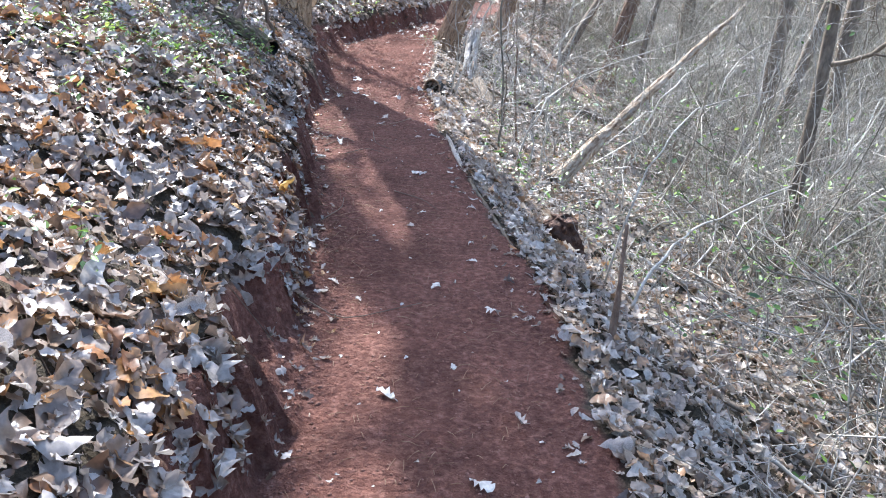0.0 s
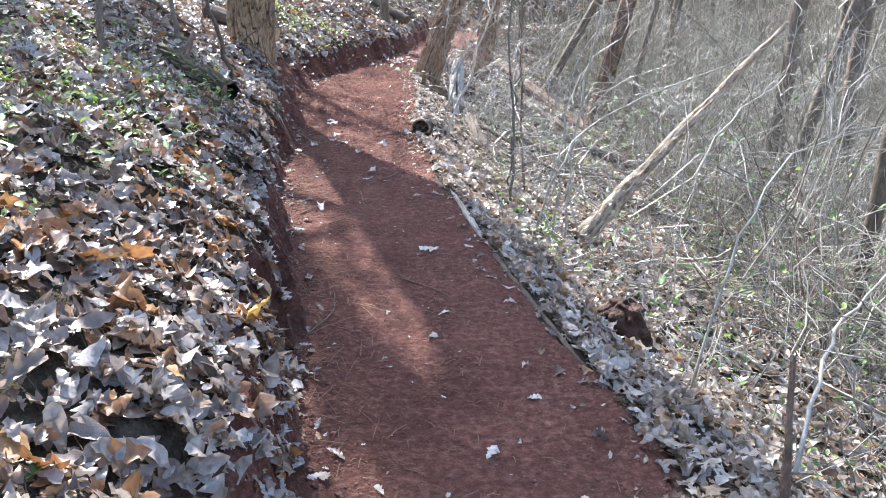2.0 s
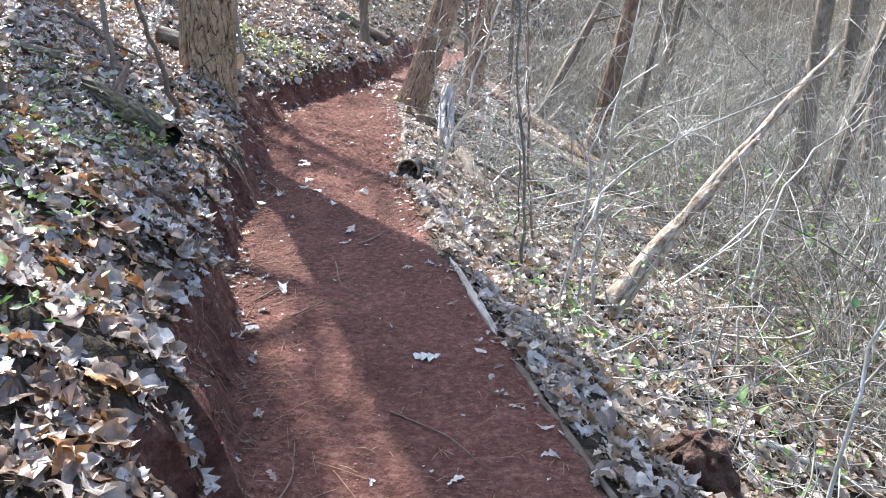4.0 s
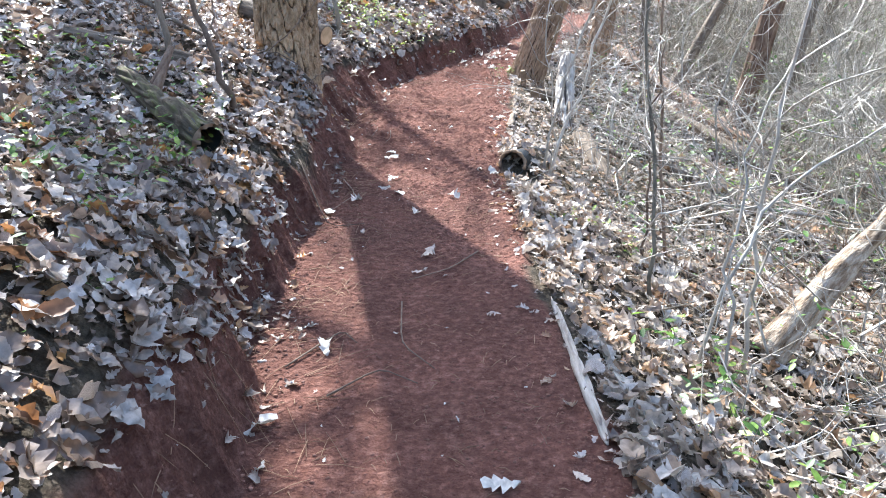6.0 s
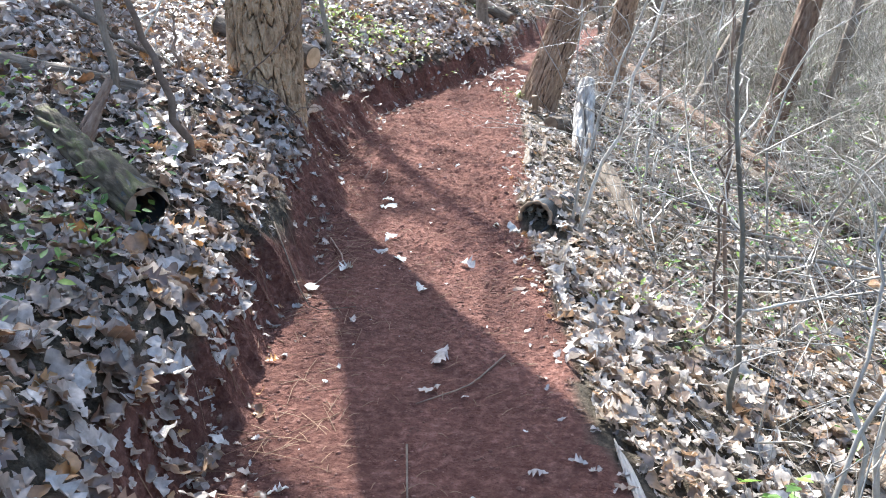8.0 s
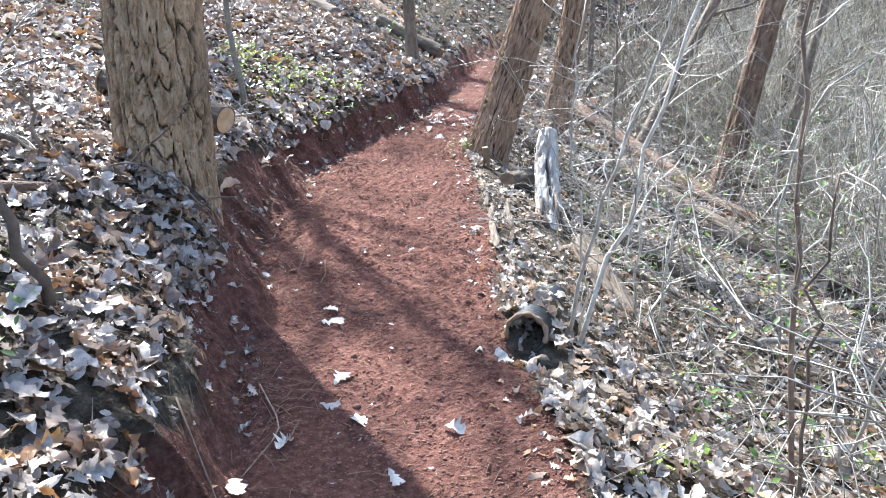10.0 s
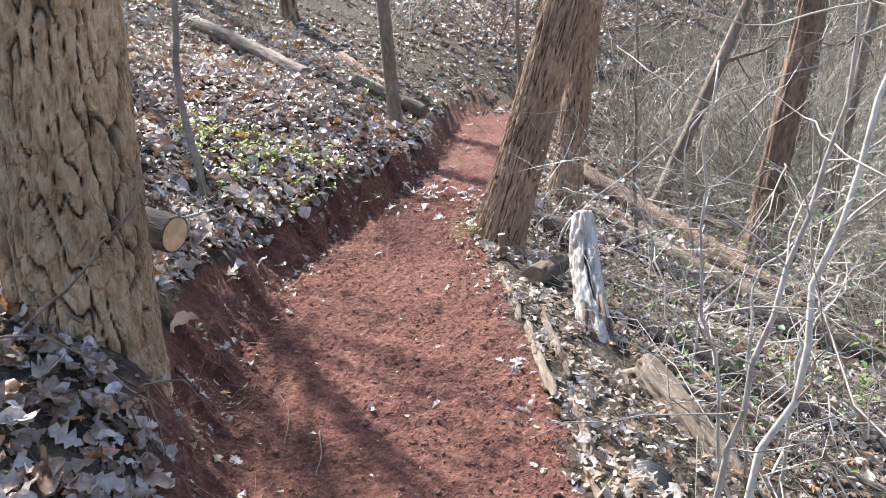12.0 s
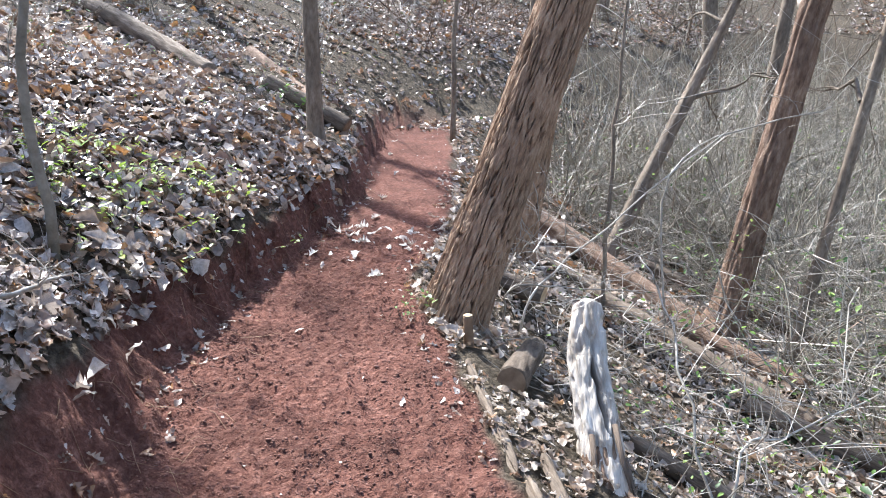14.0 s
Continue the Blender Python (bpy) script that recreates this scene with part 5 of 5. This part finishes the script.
def scatter(x, y, size, full, rs, lift=0.02, tilt=0.5, plain=0):
    """Leaves lying every way on the ground at x, y: arrays of vertices and faces."""
    n = len(x)
    base, faces = leaf_shape(full, plain)
    z, _ = land(x, y, False)
    e = 0.04
    gx, gy = (land(x + e, y, False)[0] - z) / e, (land(x, y + e, False)[0] - z) / e
    nrm = np.stack([-np.clip(gx, -1.2, 1.2), -np.clip(gy, -1.2, 1.2), np.ones(n)], 1) + rs.normal(0, tilt, (n, 3)) * [1, 1, 0]
    nrm /= np.linalg.norm(nrm, axis=1)[:, None]
    a = rs.uniform(0, 6.2832, n)
    f = np.stack([np.cos(a), np.sin(a), np.zeros(n)], 1)
    f -= nrm * (f * nrm).sum(1)[:, None]
    f /= np.linalg.norm(f, axis=1)[:, None]
    s = np.cross(nrm, f)
    bx, by = base[None, :, 0], base[None, :, 1] * rs.uniform(0.75, 1.25, n)[:, None]
    curl, bend, twist = (np.clip(rs.normal(m, q, n), -2 * q, 2 * q)[:, None] for m, q in ((0.6, 1.5), (0.15, 0.55), (0, 0.7)))
    up = curl * by * by * 1.6 + bend * bx * bx + twist * bx * by + 0.045 * rs.normal(0, 1, (n, base.shape[0]))
    bx, by = bx + 0.018 * rs.normal(0, 1, (n, base.shape[0])), by * (1 + 0.12 * rs.normal(0, 1, (n, base.shape[0])))
    P = bx[..., None] * f[:, None] + by[..., None] * s[:, None] + up[..., None] * nrm[:, None]
    P = P * size[:, None, None] + np.stack([x, y, z + rs.uniform(0.003, lift, n) + size * 0.06], 1)[:, None]
    F = faces[None] + (np.arange(n) * len(base))[:, None, None]
    return P.reshape(-1, 3), F.reshape(-1, faces.shape[1])


rs = np.random.RandomState(5)
LITTERS = []
for left, label in ((True, "deep litter of dry grey, tan and orange oak leaves on the bank"), (False, "litter of dry pale oak leaves below the path")):
    x, y = beside(38000 if left else 29000, -1.5, 17, 0.02 if left else 0.05, 3.0, left, rs, 1.25)
    if left:
        d, w, _ = along(x, y)
        keep = d - w > 0.05 + 0.10 * np.clip((y - 7) / 2, 0, 1) + 0.1 * np.clip((y - 8.6) / 0.8, 0, 1) * np.clip((13.2 - y) / 0.8, 0, 1) - 0.25 * np.exp(-((y - 9.5) / 0.6) ** 2) - 0.03 * (y < 4.5) + 0.24 * slump(y)
        x, y = x[keep], y[keep]
    keep = ((x + 0.17) ** 2 + (y - 8.9) ** 2 > 0.05) & ((x + 1.62) ** 2 + (y - 9.72) ** 2 > 0.03)
    x, y = x[keep], y[keep]
    if not left:
        d, w, _ = along(x, y)
        bare = (y > 9.4) & (y < 14.5) & (-d - w < 1.6)
        keep = (~bare | (rs.uniform(0, 1, len(x)) < 0.8)) & ((x - 0.08) ** 2 + (y - 12.35) ** 2 > 0.05) & ((np.abs(x + 0.14) > 0.05) | (y < 9.7) | (y > 12.3) | (rs.uniform(0, 1, len(x)) < 0.5))
        keep &= (np.abs(x - 0.1 + 0.106 * (y - 6.18)) > 0.05) | (y < 5.55) | (y > 6.8)
        keep &= np.hypot((x - 0.33) * 1.6, (y - 11.15) * 0.8) > 0.22
        x, y = x[keep], y[keep]
    size = rs.uniform(0.05, 0.13, len(x)) * np.where((y > 9.4) & (not left), 0.68, 1) * np.where(rs.uniform(0, 1, len(x)) < 0.45, 0.5, 1)
    d, w, _ = along(x, y)
    far = (np.abs(d) - w > 1.5) | (y > 12.5) | (y < 0.3)
    v, f = scatter(x[far], y[far], size[far], False, rs, 0.05, 0.36)
    x, y, size = x[~far], y[~far], size[~far]
    for kind, (lo, hi) in enumerate(((0, 0.42), (0.42, 0.78), (0.78, 1))):
        cut = slice(int(lo * len(x)), int(hi * len(x)))
        v2, f2 = scatter(x[cut], y[cut], size[cut], True, rs, 0.05, 0.36, kind)
        v, f = np.concatenate([v, v2]), np.concatenate([f, f2 + len(v)])
    LITTERS.append(tagged(new("leaf_litter", quad_mesh("leaf_litter", v, f, M_LEAF if left else M_LEAF_PALE)), label, "leaf litter", kind="stuff"))
    x, y = beside(20000, 0, 42, 2.6, 13, left, rs, 1.3)
    v, f = scatter(x, y, rs.uniform(0.08, 0.16, len(x)), False, rs, 0.03)
    tagged(new("leaf_litter", quad_mesh("leaf_litter", v, f, M_LEAF if left else M_LEAF_PALE)), label.replace("deep litter", "scattered litter"), "leaf litter", kind="stuff")
x, y = beside(15000, 11, 34, 1.8, 10, True, rs, 1.15)
v, f = scatter(x, y, rs.uniform(0.07, 0.15, len(x)), False, rs, 0.04)
tagged(new("leaf_litter", quad_mesh("leaf_litter", v, f, M_LEAF)), "pale dry leaves lying up the wooded slope", "leaf litter", kind="stuff")
x, y = beside(3000, 15, 28, 0.06, 2.8, False, rs, 1.0)
v, f = scatter(x, y, rs.uniform(0.07, 0.13, len(x)), False, rs, 0.03)
tagged(new("leaf_litter", quad_mesh("leaf_litter", v, f, M_LEAF)), "dry leaves below the path beyond the leaning trees", "leaf litter", kind="stuff")
x, y = beside(3000, 13, 28, 0.08, 2.8, True, rs, 1.1)
v, f = scatter(x, y, rs.uniform(0.07, 0.14, len(x)), False, rs, 0.03)
tagged(new("leaf_litter", quad_mesh("leaf_litter", v, f, M_LEAF)), "dry leaves on the bank beyond the bend", "leaf litter", kind="stuff")
x, y = beside(420, 21.6, 26, -0.95, 0.1, True, rs)
v, f = scatter(x, y, rs.uniform(0.07, 0.14, len(x)), False, rs, 0.03)
tagged(new("leaf_litter", quad_mesh("leaf_litter", v, f, M_LEAF)), "dry leaves strewn over the path beyond the bend", "leaf litter", kind="stuff")
# leaves that stand out one by one along both edges of the path
SHAPES = []
for n in range(14):
    q = np.random.RandomState(900 + n)
    v, f = scatter(np.zeros(1), np.zeros(1), np.ones(1), True, q, 0.004, 0.4, n % 3)
    v = v - v.mean(0)
    v[:, 1] *= 0.85
    SHAPES.append(quad_mesh("leaf", v, f, M_LEAF))
for litter, left in zip(LITTERS, (True, False)):
    x, y = beside(150, 1.2, 15, 0.12 if left else 0.02, 0.9, left, rs, 1.6)
    z = land(x, y, False)[0]
    for n in range(150):
        if not left and 9.6 < y[n] < 13.2:
            continue
        ob = part("leaf", SHAPES[n % 14], litter)
        s = rs.uniform(0.08, 0.145)
        ob.matrix_world = Matrix.Translation((x[n], y[n], z[n] + 0.045)) @ Euler((rs.normal(0, 0.3), rs.normal(0, 0.3) - (0.3 if left else -0.2), rs.uniform(0, 6.28))).to_matrix().to_4x4() @ Matrix.Scale(s, 4)
x, y = beside(480, 0.8, 6.0, 0.12, 1.9, True, rs)
keep = along(x, y)[0] - along(x, y)[1] > 0.12 + 0.24 * slump(y)
v, f = scatter(x[keep], y[keep], rs.uniform(0.06, 0.125, int(keep.sum())), True, rs, 0.06, 0.4, 1)
tagged(new("leaf_litter", quad_mesh("leaf_litter", v, f, M_RUSSET)), "russet and orange oak leaves among the grey litter", "leaf litter", kind="stuff")
# small broken bits of leaf over the path's margins
for left, n in ((True, 900), (False, 700)):
    x, y = beside(n, 0, 18, -0.16, 0.12, left, rs, 0.5 if left else 0.6)
    v, f = scatter(x, y, rs.uniform(0.02, 0.07, len(x)), True, rs, 0.006, 0.25)
    tagged(new("leaf_crumbs", quad_mesh("leaf_crumbs", v, f, M_LEAF)), "broken bits of dry leaf along the path's margin", "leaf litter", kind="stuff")
x, y = beside(260, 0, 22, -1.0, -0.05, True, rs)
v, f = scatter(x, y, rs.uniform(0.008, 0.03, len(x)), True, rs, 0.004, 0.3)
tagged(new("leaf_crumbs", quad_mesh("leaf_crumbs", v, f, M_PALE)), "pale broken bits of leaf strewn on red clay", "leaf litter", kind="stuff")


# ---- single leaves on the clay ----
def one_leaf(x, y, size, mat, label, seed, tilt=0.2, up=0.0):
    r2 = np.random.RandomState(seed)
    v, f = scatter(np.array([0.0]), np.array([0.0]), np.array([1.0]), True, r2, 0.004, tilt)
    v = (v - v.mean(0)) * size
    v[:, 2] -= v[:, 2].min() * 0.9
    ob = new("fallen_leaf", quad_mesh("fallen_leaf", v, f, mat))
    ob.location = (x, y, float(land([x], [y])[0][0]) + 0.002 + up)
    return tagged(ob, label, "leaf", "leaves on the path")


SPOTS = [(-0.92, 5.7, 0.13, 0), (-0.86, 5.49, 0.06, 0), (-0.15, 5.42, 0.11, 0), (-0.83, 6.24, 0.1, 0), (-0.94, 6.45, 0.06, 0), (-0.1, 4.55, 0.07, 0),
         (-0.16, 4.29, 0.07, 1), (0.28, 3.09, 0.11, 0), (-0.15, 2.35, 0.1, 0), (0.01, 3.4, 0.08, 0), (0.2, 3.75, 0.06, 0), (0.19, 1.83, 0.1, 0),
         (-0.54, 7.27, 0.13, 1), (-0.56, 7.04, 0.08, 1), (-1.05, 9.42, 0.08, 0), (-1.33, 8.4, 0.13, 0), (-0.69, 7.97, 0.1, 0), (-0.26, 8.77, 0.11, 0),
         (-1.02, 9.25, 0.12, 0), (-0.93, 8.69, 0.1, 0), (-1.47, 9.98, 0.08, 0), (-0.83, 8.35, 0.11, 0), (-0.95, 8.47, 0.08, 0), (-0.49, 8.24, 0.08, 0),
         (-0.36, 8.88, 0.07, 0), (-1.25, 8.29, 0.09, 0), (-1.08, 8.22, 0.09, 0), (-1.2, 7.96, 0.13, 0), (-1.39, 9.6, 0.08, 0), (-0.67, 10.29, 0.05, 0),
         (-0.94, 10.34, 0.06, 1), (-0.61, 10.9, 0.05, 0), (-0.94, 7.63, 0.07, 1), (-0.93, 12.83, 0.06, 0), (-0.5, 11.85, 0.06, 0), (-0.4, 15.12, 0.12, 0),
         (-0.2, 15, 0.09, 0), (-0.6, 14.9, 0.1, 0), (-0.2, 6.55, 0.06, 1), (0.35, 2.2, 0.08, 1), (0.2, 4, 0.05, 0), (-0.35, 3.2, 0.06, 1),
         (0.1, 2.6, 0.05, 0), (-0.2, 9.1, 0.08, 0), (-0.22, 8.3, 0.08, 1), (0.3, 19, 0.09, 0), (0.5, 20.2, 0.1, 0), (0.2, 17.6, 0.09, 0),
         (-0.1, 16.3, 0.1, 1)]
_r = random.Random(61)
SPOTS += [(_r.uniform(-1.0, 0.2), 14.5 + _r.gauss(0, 0.4), _r.uniform(0.06, 0.13), _r.choice((0, 0, 1))) for _ in range(34)]
for n, (x, y, s, kind) in enumerate(SPOTS):
    one_leaf(x, y, s, (M_PALE, M_LEAF)[kind], ("pale bleached leaf lying on red clay", "dry brown leaf lying on red clay")[kind], 400 + n)
one_leaf(-0.74, 3.55, 0.15, M_ORANGE, "yellow oak leaf standing on the bank's edge", 490, 1.2, 0.06)
one_leaf(-1.62, 10.55, 0.08, M_ORANGE, "orange leaf lying at the bank's foot", 491, 0.2)


# ---- clods, needles, twigs and roots ----
def clods(n, y0, y1, u0, u1, lo, hi, label, seed, flat=0.75):
    r2 = np.random.RandomState(seed)
    x, y = beside(n, y0, y1, u0, u1, True, r2)
    z, c = land(x, y)
    keep = c > 0.6
    x, y, z = x[keep], y[keep], z[keep]
    n = len(x)
    octa = np.array([(1, 0, 0), (0.5, 0.87, 0), (-0.5, 0.87, 0), (-1, 0, 0), (-0.5, -0.87, 0), (0.5, -0.87, 0), (0, 0, 0.8), (0, 0, -0.8)])
    fc = np.array([(i, (i + 1) % 6, 6) for i in range(6)] + [((i + 1) % 6, i, 7) for i in range(6)])
    s = lo + (hi - lo) * r2.uniform(0, 1, n) ** 3
    P = octa[None] * r2.uniform(0.6, 1.25, (n, 8, 1)) * s[:, None, None] * np.array([1, 1, flat])
    P = P + np.stack([x, y, z + s * 0.25], 1)[:, None]
    F = (fc[None] + (np.arange(n) * 8)[:, None, None]).reshape(-1, 3)
    tagged(new("clay_crumbs", quad_mesh("clay_crumbs", P.reshape(-1, 3), F, M_CLOD)), label, "soil", kind="stuff")


clods(30000, 7.5, 15.5, -1.4, 0.0, 0.0025, 0.009, "loose crumbs of red clay on the trodden path", 1)
clods(7000, 0.5, 8, -1.15, 0.0, 0.002, 0.009, "fine crumbs of red clay on the packed path", 2)
clods(2500, 0.5, 15, -0.15, 0.15, 0.003, 0.013, "red clay crumbs at the foot of the cut bank", 3)


clods(240, 8.5, 15, -1.35, -0.02, 0.007, 0.02, "broken lumps of red clay on the trodden path", 4, 0.6)


def needles(n, y0, y1, u0, u1, lo, hi, mat, label, seed, rad=0.0016):
    """Fine straws lying on the clay, each a bent three-sided stalk."""
    r2 = random.Random(seed)
    q = np.random.RandomState(seed)
    x, y = beside(n, y0, y1, u0, u1, True, q)
    g = Geo()
    for px, py in zip(x, y):
        a, ln = r2.uniform(0, 6.28), r2.uniform(lo, hi)
        dx, dy, k = math.cos(a) * ln / 2, math.sin(a) * ln / 2, r2.gauss(0, 0.15) * ln
        xs, ys = np.array([px - dx, px - dy * k, px + dx]), np.array([py - dy, py + dx * k, py + dy])
        zs = land(xs, ys)[0] + np.array([0.004, 0.009, 0.005])
        g.add(*tube(np.stack([xs, ys, zs], 1), [rad, rad, rad * 0.6], 3, False))
    tagged(new("dry_straw", g.mesh("dry_straw", mat)), label, "straw", kind="stuff")


needles(700, 0.5, 9, -1.05, -0.05, 0.02, 0.075, M_STRAW, "dry needles strewn on the packed clay", 11)
needles(260, 3.5, 9, -0.35, 0.12, 0.05, 0.2, M_STRAW, "dry grass and rootlets at the bank's foot", 12)
needles(260, 9, 17, -0.3, 0.2, 0.05, 0.22, M_STRAW, "dry rootlets hanging over the cut bank", 13)
needles(700, 0.5, 17, 0.15, 2.0, 0.1, 0.4, M_TWIG, "thin twigs lying among the leaves on the bank", 14, 0.0022)
for n, pts in enumerate(([(-0.62, 3.05), (-0.4, 2.95), (-0.05, 3.2)], [(-0.7, 4.3), (-0.6, 4.55), (-0.62, 4.8)], [(-0.95, 6.1), (-0.8, 6.4), (-0.72, 6.3)], [(-0.75, 5.9), (-0.6, 6.1), (-0.45, 6.0)],
                         [(-1.35, 8.0), (-1.15, 7.7), (-0.95, 7.75)], [(-0.6, 6.7), (-0.55, 6.3), (-0.4, 6.1)], [(-1.25, 8.65), (-1.1, 8.3), (-1.2, 8.0)], [(-1.5, 10.9), (-1.3, 10.4), (-1.28, 9.9)],
                         [(-1.15, 10.1), (-1.13, 9.95), (-1.15, 9.8)], [(-0.3, 5.0), (-0.1, 4.8), (0.0, 4.6)], [(-0.3, 7.3), (-0.42, 7.05), (-0.6, 6.95)])):
    q = np.array([(x, y, float(land([x], [y])[0][0]) + (0.012 if i == 1 else 0.006)) for i, (x, y) in enumerate(pts)])
    b = q[0].copy()
    t = np.linspace(0, 1, 9)
    p = np.stack([np.interp(t, [0, 0.5, 1], q[:, k]) for k in range(3)], 1) - b
    p[1:-1] = 0.25 * p[:-2] + 0.5 * p[1:-1] + 0.25 * p[2:]
    ob = new("twig", Geo().add(*tube(p, np.linspace(0.004, 0.002, 9), 5)).mesh("twig", M_TWIG))
    ob.location = b
    tagged(ob, "thin dry twig lying on the red clay", "twig", "twigs on the path")
